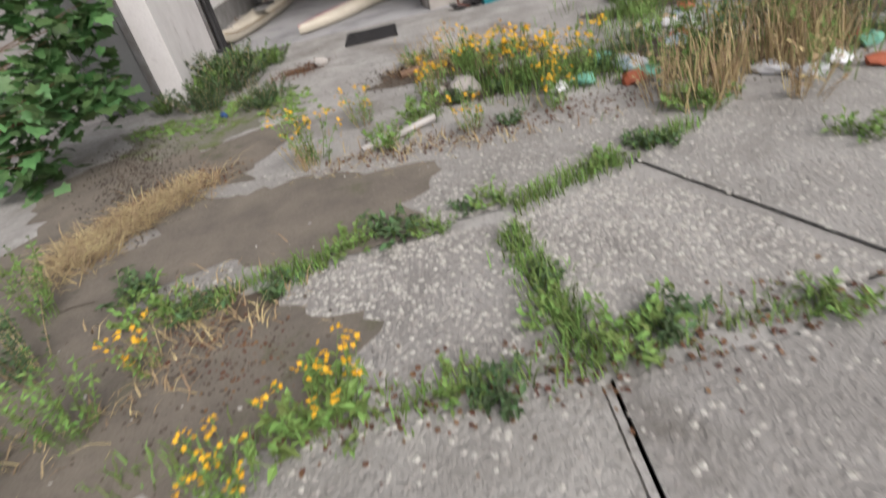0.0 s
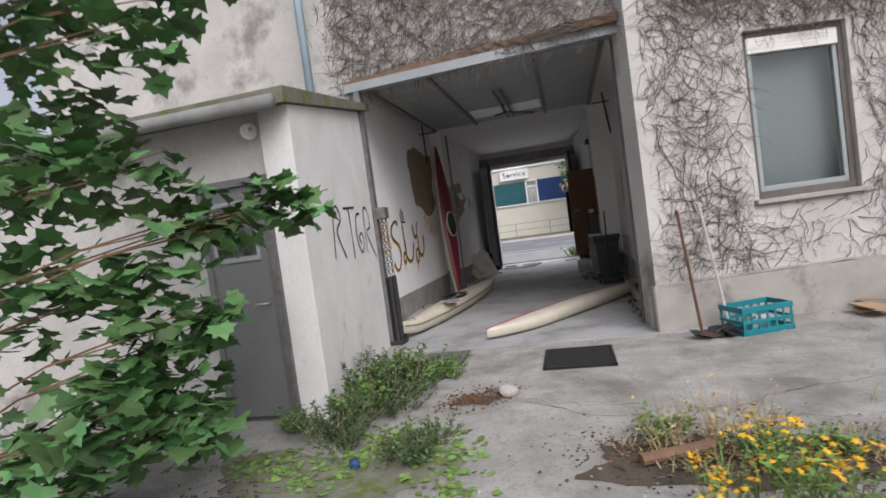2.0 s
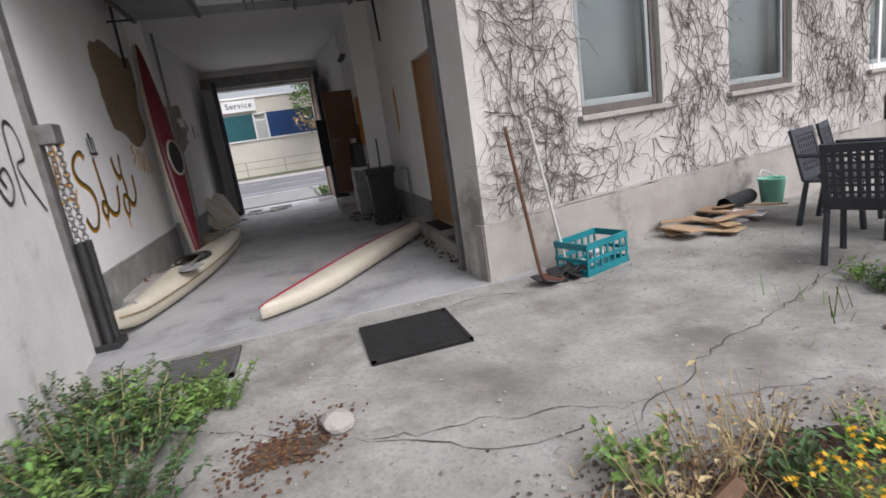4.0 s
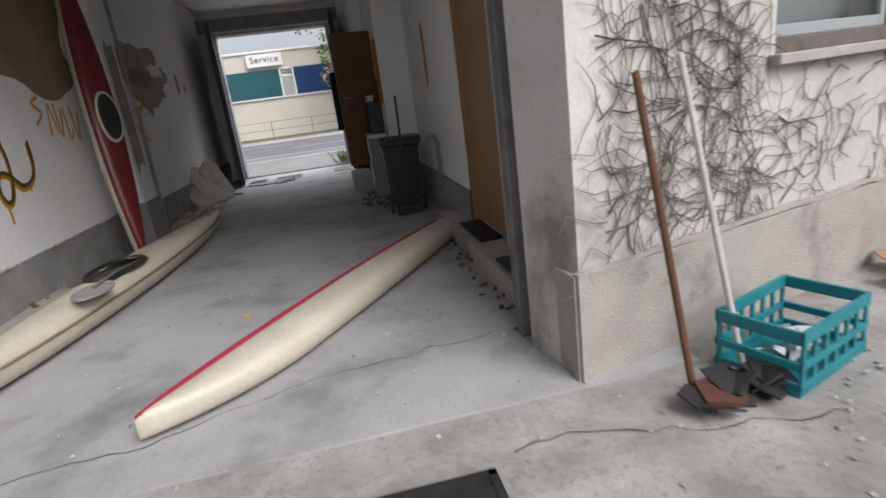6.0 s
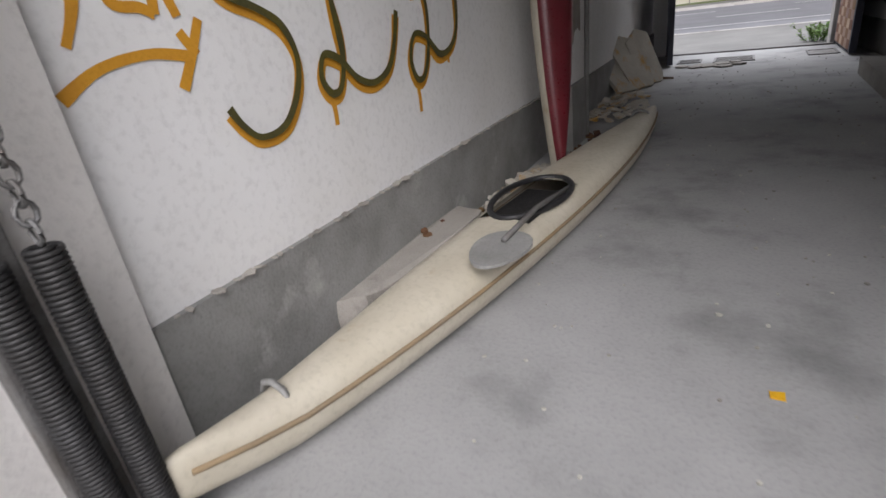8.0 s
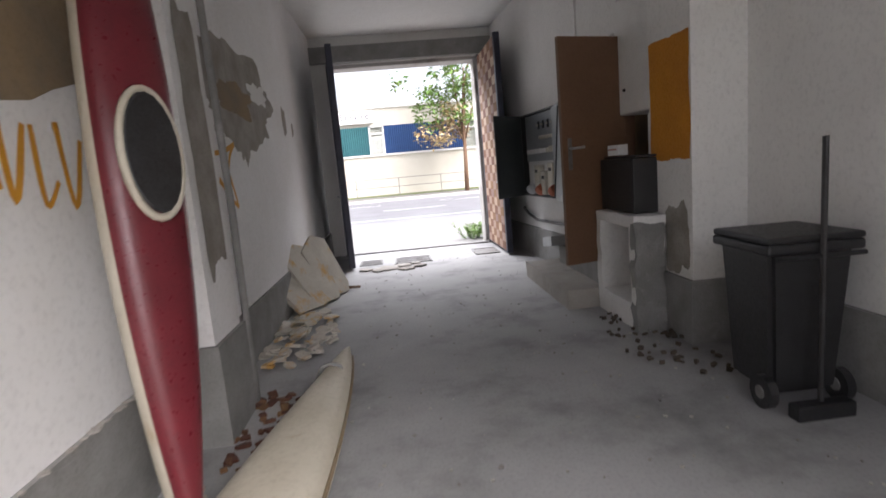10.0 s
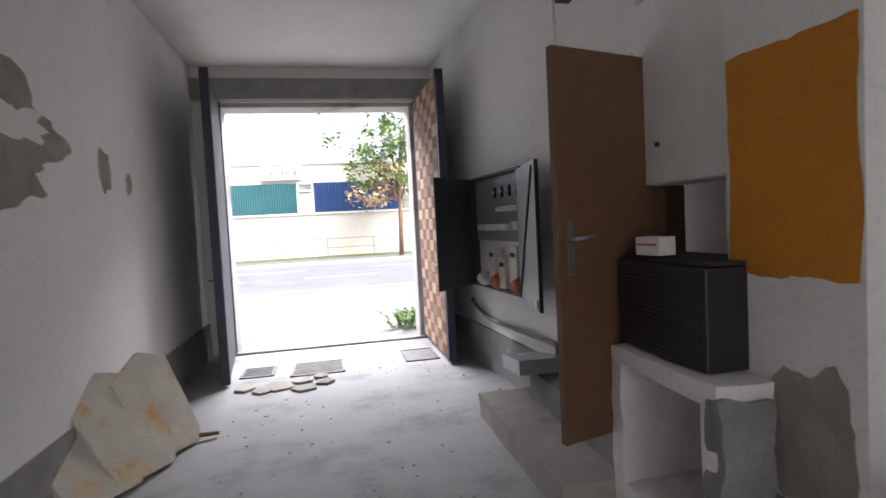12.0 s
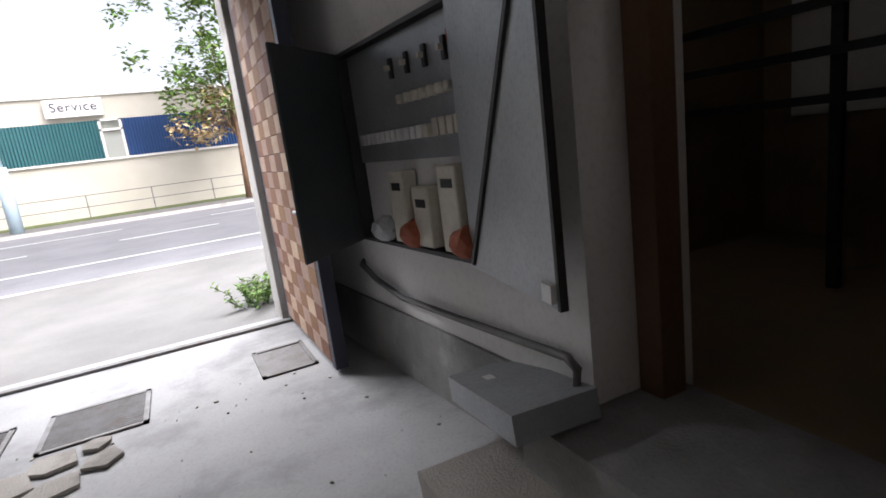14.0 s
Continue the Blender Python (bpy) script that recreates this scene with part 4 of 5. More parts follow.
# ---------------------------------------------------------------- plants
LEAF = [(0, 0), (0.2, -0.06), (0.5, -0.14), (0.46, 0.1), (0.74, 0.32), (0.5, 0.42), (0.44, 0.66), (0.22, 0.66), (0.0, 1.0)]


def maple_leaf(bm, m):
    o = LEAF + [(-x, y) for x, y in LEAF[-2:0:-1]]
    bm.faces.new([bm.verts.new(m @ Vector((x, y, 0.12 * abs(x) - 0.15 * y * y))) for x, y in o])


def leaf_cloud(bm, centre, radius, n, size, shape):
    for i in range(n):
        d = Vector((random.gauss(0, 1), random.gauss(0, 1), random.gauss(0, 0.8)))
        p = Vector(centre) + d.normalized() * radius * random.random() ** 0.5
        s = size * random.uniform(0.6, 1.25)
        m = Matrix.Translation(p) @ Euler((random.uniform(-0.9, 0.5), random.uniform(-0.6, 0.6), random.uniform(0, 6.3))).to_matrix().to_4x4() @ Matrix.Scale(s, 4)
        if shape:
            maple_leaf(bm, m)
        else:
            bm.faces.new([bm.verts.new(m @ Vector(q)) for q in ((0, -0.2, 0), (0.32, 0.3, 0.05), (0, 1, -0.1), (-0.32, 0.3, 0.05))])


mt_ = thing("maple_tree", pose(0, 0, 0), "young maple with broad green leaves beside the annex", "tree")
bm = bmesh.new()
tube(bm, [(-1.0, -5.3, -0.1), (-0.95, -5.2, 1.2), (-0.8, -5.1, 2.6), (-0.7, -5.0, 4.2)], 0.07, 8, 0.03)
part("trunk", bm, "wood", mt_, smooth=True)
CL = [((0.25, -4.55, 1.0), 0.34, 55), ((-0.05, -4.6, 0.65), 0.32, 45), ((0.35, -4.5, 0.55), 0.26, 32), ((0.0, -4.5, 1.35), 0.3, 40), ((0.45, -4.35, 1.62), 0.26, 34), ((0.85, -4.2, 1.72), 0.2, 22),
      ((1.08, -4.1, 1.68), 0.11, 8), ((-0.2, -4.7, 1.95), 0.36, 42), ((0.3, -4.5, 2.0), 0.22, 20), ((-0.3, -4.8, 0.2), 0.3, 30), ((0.45, -4.6, 2.7), 0.3, 22), ((0.0, -4.7, 2.9), 0.36, 34),
      ((0.75, -4.4, 2.9), 0.2, 12), ((0.3, -4.6, 3.4), 0.4, 34), ((0.85, -4.3, 3.4), 0.16, 7), ((0.2, -5.0, 0.7), 0.25, 22), ((-0.6, -4.8, 1.4), 0.5, 60), ((-0.5, -4.5, 0.5), 0.45, 50), ((-0.35, -4.4, 2.4), 0.4, 40), ((-0.6, -4.6, 3.2), 0.45, 40), ((0.55, -4.45, 1.15), 0.2, 14)]
for c, r, n in CL:
    bm = bmesh.new()
    z0 = max(0.3, c[2] - 0.5)
    s0 = Vector((-0.95 + 0.08 * z0, -5.2, z0))
    mid = (s0 + Vector(c)) / 2 + Vector((0, 0, 0.12))
    tube(bm, [s0, mid, c], 0.009, 5, 0.003)
    tube(bm, [mid, Vector(c) + Vector((r * 0.6, 0.1, 0.1))], 0.006, 4, 0.003)
    lb = part("limb", bm, "wood", mt_)
    bm = bmesh.new()
    leaf_cloud(bm, c, r * 1.1, int(n * 2.3), 0.125, True)
    part("foliage", bm, "leaf", lb)

st = thing("street_tree", pose(4.9, 29.9, 0), "slim street tree with green and browning leaves", "tree")
bm = bmesh.new()
tube(bm, [(0, 0, 0), (0.05, 0, 2.0), (0.1, 0, 4.2), (0.3, 0, 6.5)], 0.13, 8, 0.05)
for e in ((-1.2, 0.1, 5.0), (1.3, -0.2, 5.6), (-0.5, 0.4, 7.4), (0.9, 0.3, 7.8)):
    tube(bm, [(0.06, 0, 2.6), (e[0] * 0.4, e[1], e[2] * 0.75), e], 0.06, 6, 0.02)
part("trunk", bm, "wood", st, smooth=True)
bm = bmesh.new()
for i in range(64):
    c = (random.gauss(-0.5, 0.95), random.gauss(0, 0.7), random.uniform(3.6, 10))
    leaf_cloud(bm, c, random.uniform(0.4, 0.8), 55, 0.24, False)
part("crown", bm, "weed", st)
bm = bmesh.new()
for i in range(12):
    leaf_cloud(bm, (random.uniform(-2.3, 0.2), random.gauss(0, 0.5), random.uniform(2.7, 4.6)), 0.5, 60, 0.24, False)
part("crown", bm, "dry", st, "browning lower leaves")


def stem_plant(height, n, spread, leafy, mats, flowers=0, seed=0):
    """Meshes for one clump: stems with narrow leaves, and flower heads if any."""
    random.seed(seed)
    bs, bl, bf = bmesh.new(), bmesh.new(), bmesh.new()
    for i in range(n):
        a, r = random.random() * 6.3, spread * random.random() ** 0.7
        base = Vector((r * math.cos(a) * 0.6, r * math.sin(a) * 0.6, 0))
        h = height * random.uniform(0.55, 1.1)
        tip = base + Vector((math.cos(a) * r * 0.7 + random.gauss(0, 0.03), math.sin(a) * r * 0.7 + random.gauss(0, 0.03), h))
        mid = (base + tip) / 2 + Vector((random.gauss(0, 0.02), random.gauss(0, 0.02), h * 0.06))
        tube(bs, [base, mid, tip], 0.004, 3, 0.002, cap=False)
        for k in range(leafy):
            s = random.uniform(0.1, 0.98)
            p = base.lerp(mid, s * 2) if s < 0.5 else mid.lerp(tip, s * 2 - 1)
            m = Matrix.Translation(p) @ Euler((random.uniform(-0.3, 1.0), random.uniform(-0.4, 0.4), random.uniform(0, 6.3))).to_matrix().to_4x4() @ Matrix.Scale(random.uniform(0.03, 0.075), 4)
            bl.faces.new([bl.verts.new(m @ Vector(q)) for q in ((0, 0, 0), (0.24, 0.45, 0.05), (0, 1, -0.15), (-0.24, 0.45, 0.05))])
        if flowers and random.random() < 0.85:
            for k in range(flowers):
                c = tip + Vector((random.gauss(0, 0.03), random.gauss(0, 0.03), random.gauss(0, 0.02)))
                m = Matrix.Translation(c) @ Euler((random.uniform(-0.7, 0.7), random.uniform(-0.7, 0.7), random.random() * 6)).to_matrix().to_4x4()
                ctr = bf.verts.new(c + Vector((0, 0, 0.004)))
                rim = [bf.verts.new(m @ Vector((rr_ * math.cos(t), rr_ * math.sin(t), 0))) for t, rr_ in ((2 * math.pi * j / 10, 0.024 if j % 2 else 0.012) for j in range(10))]
                for j in range(10):
                    bf.faces.new((ctr, rim[j], rim[(j + 1) % 10]))
    out = [("stems", finish(bs, "stems", mats[0])), ("leaves", finish(bl, "leaves", mats[1]))]
    if flowers:
        out.append(("flowers", finish(bf, "flowers", "flower")))
    else:
        bf.free()
    return out


def plant(name, meshes, x, y, s, label, category="weed", group="weeds in the yard", z=-0.012, sz=1.0):
    e = thing(name, pose(x, y, z, 0, 0, random.uniform(0, 360)) @ Matrix.Diagonal((s, s, s * sz, 1)), label, category, group)
    for nm, me in meshes:
        ob = tagged(new(nm, me), kind="stuff")
        ob.parent = e
    return e


FLOWER = [stem_plant(0.5, 16, 0.28, 14, ("weed", "weed"), 5, 11), stem_plant(0.42, 12, 0.22, 12, ("dry", "weed"), 5, 12)]
TALL = [stem_plant(0.75, 16, 0.32, 22, ("weed", "weed"), 0, 13), stem_plant(0.6, 18, 0.35, 24, ("dry", "dark_weed"), 0, 14)]
SHRUB = [stem_plant(0.38, 34, 0.42, 30, ("dry", "dark_weed"), 0, 15), stem_plant(0.3, 30, 0.34, 34, ("dark_weed", "weed"), 0, 16)]
LOW = [stem_plant(0.16, 20, 0.2, 10, ("weed", "weed"), 0, 17), stem_plant(0.13, 18, 0.16, 9, ("weed", "dark_weed"), 0, 18)]
DRY = [stem_plant(0.5, 26, 0.3, 3, ("dry", "dry"), 0, 19)]
random.seed(5)
for i, (x, y, s) in enumerate(((2.35, -7.84, 0.55), (1.52, -7.35, 0.55), (2.04, -8.1, 0.5), (3.16, -5.57, 0.6), (3.82, -5.5, 0.55), (2.38, -4.95, 0.7), (2.06, -5.5, 0.75), (3.0, -4.75, 0.7), (3.4, -4.6, 0.9),
                               (3.6, -4.75, 0.95), (3.75, -5.0, 0.9), (3.85, -4.7, 0.9), (4.1, -5.0, 0.8), (3.02, -4.5, 0.7), (3.35, -4.05, 0.5), (0.55, -7.3, 0.6), (3.9, -5.2, 0.7), (5.3, -4.9, 0.7))):
    plant("flowering_weed", FLOWER[i % 2], x, y, s, "clump of yellow flowering weed in cracked concrete", group="yellow flowering weeds")
for i, (x, y, s) in enumerate(((5.1, -3.5, 0.8), (5.45, -3.35, 0.7), (5.7, -4.7, 1.0), (5.2, -5.1, 1.0), (4.7, -5.4, 0.9), (6.2, -4.3, 1.1), (6.6, -4.9, 1.2), (5.9, -5.5, 0.75), (4.95, -4.4, 0.6), (6.9, -4.0, 1.0),
                               (7.4, -4.7, 1.2), (6.4, -5.8, 0.8), (5.4, -6.0, 0.55), (4.6, -4.9, 0.6), (5.6, -5.3, 0.9), (7.9, -3.6, 1.0), (1.3, -7.65, 0.55), (0.9, -7.2, 0.6), (1.0, -7.8, 0.6), (1.1, -8.2, 0.7), (0.7, -6.8, 0.6))):
    plant("tall_weed", TALL[i % 2], x, y, s, "tall leafy green weed among rubbish")
for i, (x, y, s) in enumerate(((0.62, -2.95, 0.8), (0.8, -2.6, 0.95), (0.62, -3.3, 0.75), (0.98, -2.15, 0.9), (0.7, -2.15, 0.8), (0.55, -1.7, 0.7), (1.2, -2.0, 0.6), (0.95, -2.9, 0.7), (0.75, -3.5, 0.55), (0.5, -2.4, 0.8), (1.3, -3.75, 0.5), (1.42, -3.5, 0.45), (0.2, -3.2, 0.5))):
    plant("shrub", SHRUB[0 if i % 3 else 1], x, y, s, "low dark green shrub growing along the wall", "shrub", "shrubs by the annex")
lows = [(2.32, -6.75), (2.59, -6.75), (2.8, -6.73), (3.0, -6.68), (3.12, -6.72), (1.96, -6.96), (3.24, -7.6), (3.2, -7.3), (3.42, -7.78), (3.6, -7.8), (4.1, -7.83), (4.22, -6.32), (4.95, -6.76), (2.95, -7.85), (2.7, -7.86), (1.2, -6.75),
        (3.8, -6.45), (4.0, -6.38), (2.2, -7.86), (1.7, -7.05), (5.4, -2.55), (5.25, -2.75), (2.96, -3.55), (3.4, -3.85), (3.8, -3.8), (4.3, -5.0), (2.6, -5.6), (3.4, -5.6), (1.5, -7.0), (1.4, -3.85), (4.6, -6.1), (3.1, -4.9), (2.8, -5.2), (3.6, -4.9)]
for i, (x, y) in enumerate(lows):
    plant("low_weed", LOW[i % 2], x + random.gauss(0, 0.03), y + random.gauss(0, 0.03), random.uniform(0.5, 1.0), "small green weed tuft in a joint", group="low weed tufts")
for x, y, s in ((2.95, -3.75, 0.6), (3.2, -3.7, 0.7), (4.55, -5.6, 0.8), (5.1, -6.2, 0.8), (4.4, -5.9, 0.6), (3.5, -3.6, 0.5), (2.0, -5.6, 0.5)):
    plant("dry_stalks", DRY[0], x, y, s, "tangle of dry straw-coloured stalks", "dry plant", "dry stalks")
plant("roadside_weed", SHRUB[1], 2.56, 11.2, 1.0, "green weed growing at the gate jamb", "weed", "", -0.05)


def blades(name, label, lines, n, h, material, width=0.05, flat=1.0):
    bm = bmesh.new()
    for i in range(n):
        a, b = random.choice(lines)
        p = Vector((*a, 0)).lerp(Vector((*b, 0)), random.random()) + Vector((random.gauss(0, width), random.gauss(0, width), -0.012))
        if noise.noise(p * 1.7) < -0.12:
            continue
        hh, t = h * random.uniform(0.3, 1.1), random.random() * 6.3
        d = Vector((math.cos(t), math.sin(t), 0))
        w = Vector((-d.y, d.x, 0)) * 0.004
        q = p + d * hh * 0.25 / flat + Vector((0, 0, hh * 0.7 * flat))
        e = p + d * hh * 0.6 / flat + Vector((0, 0, hh * 0.8 * flat))
        v = [bm.verts.new(c) for c in (p - w, p + w, q + w * 0.7, q - w * 0.7, e)]
        bm.faces.new((v[0], v[1], v[2], v[3]))
        bm.faces.new((v[3], v[2], v[4]))
    solid(name, bm, material, label, "grass", "stuff")


JOINTS = [((1.5, -7.9), (5.2, -7.75)), ((1.5, -7.05), (2.5, -6.75)), ((2.4, -6.76), (3.15, -6.76)), ((3.1, -6.76), (4.4, -6.25)), ((3.13, -6.85), (3.24, -7.85))]
blades("grass", "green grass growing in the slab joints", JOINTS, 4200, 0.1, "weed")
blades("grass", "mixed grass round the rubbish", [((4.3, -5.6), (7.5, -4.2)), ((4.8, -4.6), (7, -5.8)), ((3.2, -4.4), (4.6, -4.9)), ((4.9, -3.4), (5.8, -3.4))], 5200, 0.22, "weed", 0.3)
blades("dry_grass", "dry straw among the weeds", [((4.3, -5.6), (6.5, -4.2)), ((2.7, -3.8), (4.2, -3.9)), ((0.9, -7.6), (1.9, -7.0)), ((2.2, -5.65), (4.4, -5.6))], 2000, 0.14, "dry", 0.2, 0.6)
blades("straw_grass", "long pale grass stems round the rubbish", [((4.6, -6.0), (5.8, -5.5)), ((5.4, -5.2), (6.6, -5.0))], 1300, 0.5, "dry", 0.12, 1.0)
blades("hay", "flattened heap of dry stalks on the ground", [((0.5, -6.3), (1.15, -5.4))], 2200, 0.2, "dry", 0.14, 0.4)


def litter_bed(name, label, lines, n, size, material, width=0.15):
    bm = bmesh.new()
    for i in range(n):
        a, b = random.choice(lines)
        p = Vector(a).lerp(Vector(b), random.random())
        shard(bm, p.x + random.gauss(0, width), p.y + random.gauss(0, width), -0.01 + random.random() * 0.015, size * random.uniform(0.4, 1.3), 0.004, 25)
    solid(name, bm, material, label, "debris", "stuff")


litter_bed("leaf_litter", "rust brown leaf litter in the joints", [((2.2, -5.7), (4.3, -5.6)), ((1.4, -2.8), (1.8, -2.5)), ((2.7, -3.75), (3.6, -3.75)), ((1.6, -7.1), (2.0, -7.5)), ((2.0, -7.87), (4.2, -7.8)), ((0.7, -5.6), (1.3, -5.3))], 3200, 0.013, "rusty", 0.11)
litter_bed("soil_patch", "dark soil and crumbs over the concrete", [((1.4, -7.0), (1.9, -7.6)), ((2.6, -3.7), (4.1, -3.9)), ((3.1, -4.6), (4.8, -4.9)), ((4.6, -5.5), (6.5, -5.0)), ((0.2, -4.2), (1.0, -6.0))], 7000, 0.011, "soil", 0.2)
litter_bed("moss_patch", "yellow green moss over damp concrete", [((0.9, -3.9), (1.2, -3.3)), ((0.1, -3.7), (0.9, -4.1)), ((1.5, -3.4), (1.7, -4.4))], 700, 0.03, "weed", 0.12)
litter_bed("gravel", "pale crumbs scattered over the yard", [((1.0, -8.5), (5.5, -2.0)), ((1.0, -2.0), (5.0, -5.5)), ((3.5, -1.2), (6, -1.2))], 900, 0.012, "pebble", 0.6)

# ---------------------------------------------------------------- yard slabs with exposed aggregate
SL = [[(-0.5, -9.9), (3.16, -9.9), (3.24, -7.92), (1.9, -7.93), (-0.5, -7.95)], [(3.18, -9.9), (7.5, -9.9), (7.5, -7.8), (3.265, -7.92)],
      [(1.75, -7.85), (3.2, -7.84), (3.1, -6.83), (2.45, -6.82), (1.8, -7.05)], [(3.28, -7.84), (4.42, -7.72), (3.88, -6.6), (3.15, -6.82)],
      [(4.48, -7.72), (7.5, -7.7), (7.5, -5.6), (4.6, -6.15), (3.94, -6.5)], [(1.2, -6.95), (2.42, -6.72), (3.12, -6.7), (3.7, -6.48), (4.45, -6.2), (4.45, -5.78), (2.6, -5.75), (1.1, -5.5)]]
for o in SL:
    bm = bmesh.new()
    prism(bm, o, -0.1, 0.0)
    bmesh.ops.bevel(bm, geom=[e for e in bm.edges if abs(e.verts[0].co.z) < 1e-6 and abs(e.verts[1].co.z) < 1e-6], offset=0.012, segments=2, affect="EDGES")
    solid("concrete_slab", bm, "slab", "worn concrete slab with exposed pebbles", "slab", "structure")
bm = bmesh.new()
for i in range(13000):
    o = random.choice(SL)
    a, b, c = random.sample(o, 3)
    u, v = random.random(), random.random()
    if u + v > 1:
        u, v = 1 - u, 1 - v
    x, y = a[0] + u * (b[0] - a[0]) + v * (c[0] - a[0]), a[1] + u * (b[1] - a[1]) + v * (c[1] - a[1])
    if y < -8.9 or x < 1.4 or x > 5.6:
        continue
    r = random.uniform(0.006, 0.017)
    k = [bm.verts.new((x + r * math.cos(t) * random.uniform(0.7, 1.1), y + r * math.sin(t) * random.uniform(0.7, 1.1), 0.0)) for t in (0, 1.26, 2.5, 3.77, 5.03)]
    top_ = bm.verts.new((x, y, r * 0.3))
    for j in range(5):
        bm.faces.new((k[j], k[(j + 1) % 5], top_))
solid("aggregate", bm, "pebble", "pebbles showing in the worn slabs", "pebbles", "stuff")

# ---------------------------------------------------------------- windows of the house
for i, (a, b) in enumerate(WIN):
    w = thing("window_%d" % (i + 1), FAC, "tall window with brown frame, roller shutter box and grey backing", "window")
    tagged(w, kind="structure")
    fr = "old_frame" if i < 2 else "white_paint"
    for d in ((a, 0.06, SILL, a + 0.07, 0.14, HEAD), (b - 0.07, 0.06, SILL, b, 0.14, HEAD), (a + 0.07, 0.06, HEAD - 0.07, b - 0.07, 0.14, HEAD), (a + 0.07, 0.06, SILL, b - 0.07, 0.14, SILL + 0.08)):
        box_part("window_frame", d, fr, w, bevel=0.006)
    for d in ((a + 0.07, 0.075, SILL + 0.08, a + 0.12, 0.13, HEAD - 0.07), (b - 0.12, 0.075, SILL + 0.08, b - 0.07, 0.13, HEAD - 0.07), (a + 0.12, 0.075, SILL + 0.08, b - 0.12, 0.13, SILL + 0.14)):
        box_part("sash", d, "blind", w, bevel=0.005)
    if i == 2:
        box_part("mullion", (a + 0.45, 0.07, SILL + 0.08, a + 0.53, 0.135, HEAD - 0.07), "white_paint", w)
    p = box_part("pane", (a + 0.12, 0.1, SILL + 0.14, b - 0.12, 0.106, HEAD - 0.2), "glass", w)
    bx = box_part("blind_box", (a + 0.07, 0.05, HEAD - 0.24, b - 0.07, 0.13, HEAD - 0.07), "plaster_pale", w, "pale roller shutter box")
    for k in range(4):
        box_part("slat", (a + 0.08, 0.044, HEAD - 0.235 + k * 0.04, b - 0.08, 0.05, HEAD - 0.205 + k * 0.04), "plaster_pale", bx)
    box_part("window_sill", (a - 0.06, -0.07, SILL - 0.05, b + 0.06, 0.1, SILL + 0.002), "plinth", w, bevel=0.008)
    # added plane closing the window; its grey stands for the sky mirrored in the pane
    box_part("curtain", (a, 0.3, SILL, b, 0.32, HEAD), "blind", w, "added grey backing behind the glass, toned like its sky reflection")
bm = bmesh.new()
for i in range(5):
    box(bm, 7.5 + i * 0.13, -0.045, 0.25, 7.38 + i * 0.13, -0.03, 0.95, m=FAC)
box(bm, 7.45, -0.042, 0.58, 8.1, -0.032, 0.62, m=FAC)
# thin dark sheet behind the bars, painted shade for the opening
box(bm, 7.45, -0.036, 0.22, 8.1, -0.034, 1.0, m=FAC)
solid("cellar_grille", bm, "dark_steel", "dark iron grille with a dark sheet as the shaded cellar opening", "grille")

# grey annex door
gd = thing("grey_door", pose(-0.56, -2.94, 0.02), "grey metal door with small window standing ajar", "door")
box_part("frame_post", (0, -0.05, 0, 0.05, 0.1, 2.08), "grey_door", gd)
box_part("frame_post", (0.62, -0.05, 0, 0.685, 0.1, 2.08), "steel", gd)
box_part("frame_head", (0.05, -0.05, 2.02, 0.62, 0.1, 2.08), "grey_door", gd)
box_part("leaf", (0.05, -0.02, 0.02, 0.605, 0.03, 2.01), "grey_door", gd, bevel=0.004)
box_part("pane", (0.12, -0.026, 1.42, 0.5, -0.021, 1.86), "glass", gd)
for d in ((0.09, -0.035, 1.38, 0.53, -0.02, 1.42), (0.09, -0.035, 1.86, 0.53, -0.02, 1.9), (0.09, -0.035, 1.42, 0.12, -0.02, 1.86), (0.5, -0.035, 1.42, 0.53, -0.02, 1.86)):
    box_part("window_frame", d, "cab_metal", gd)
bm = bmesh.new()
tube(bm, [(0.55, -0.02, 1.0), (0.55, -0.07, 1.0), (0.44, -0.075, 1.0)], 0.011)
part("lever", bm, "cab_metal", gd, "aluminium lever", True)
# black strip filling the gap between leaf and post
bm = bmesh.new()
box(bm, 0.605, -0.006, 0.02, 0.62, 0.0, 2.01)
part("gap_seal", bm, "black_plastic", gd)
bm = bmesh.new()
lathe(bm, [(0.02, 0.0), (0.06, 0.03), (0.07, 0.08)], 12)
hl = solid("yard_lamp", bm, "white_paint", "small white lamp under the annex eaves", "lamp", at=pose(0.02, -2.93, 2.5, 115, 0, 20))
bm = bmesh.new()
tube(bm, [(-0.6, -0.35, 3.2), (-0.6, -0.35, 8.0)], 0.055, 10)
solid("downpipe", bm, "lamp_blue", "pale rainwater pipe on the upper wall", "pipe", smooth=True)
bm = bmesh.new()
tube(bm, [(-6, -3.2, 2.66), (0.4, -3.18, 2.62)], 0.06, 8)
solid("gutter", bm, "skirt", "dark grey gutter along the annex eaves", "gutter", smooth=True)

# ---------------------------------------------------------------- creeper on the house front


def creeper(name, label, place, u0, u1, v0, v1, n, keep, r=0.0038, drift=0.2):
    bm = bmesh.new()
    for i in range(n):
        u, v = random.uniform(u0, u1), random.uniform(v0, v1)
        if not keep(u, v):
            continue
        a = random.uniform(0, 6.3)
        pts = []
        for k in range(random.randint(6, 15)):
            pts.append(place(u, v, 0.006 + 0.02 * random.random()))
            a += random.gauss(0, 0.55)
            u += 0.085 * math.cos(a) + drift * 0.03
            v += 0.085 * math.sin(a) - 0.015
            if k > 3 and not keep(u, v):
                break
        if len(pts) > 2:
            tube(bm, pts, r * random.uniform(0.5, 1.5), 3, r * 0.3, cap=False)
    solid(name, bm, "vine", label, "creeper", "stuff")


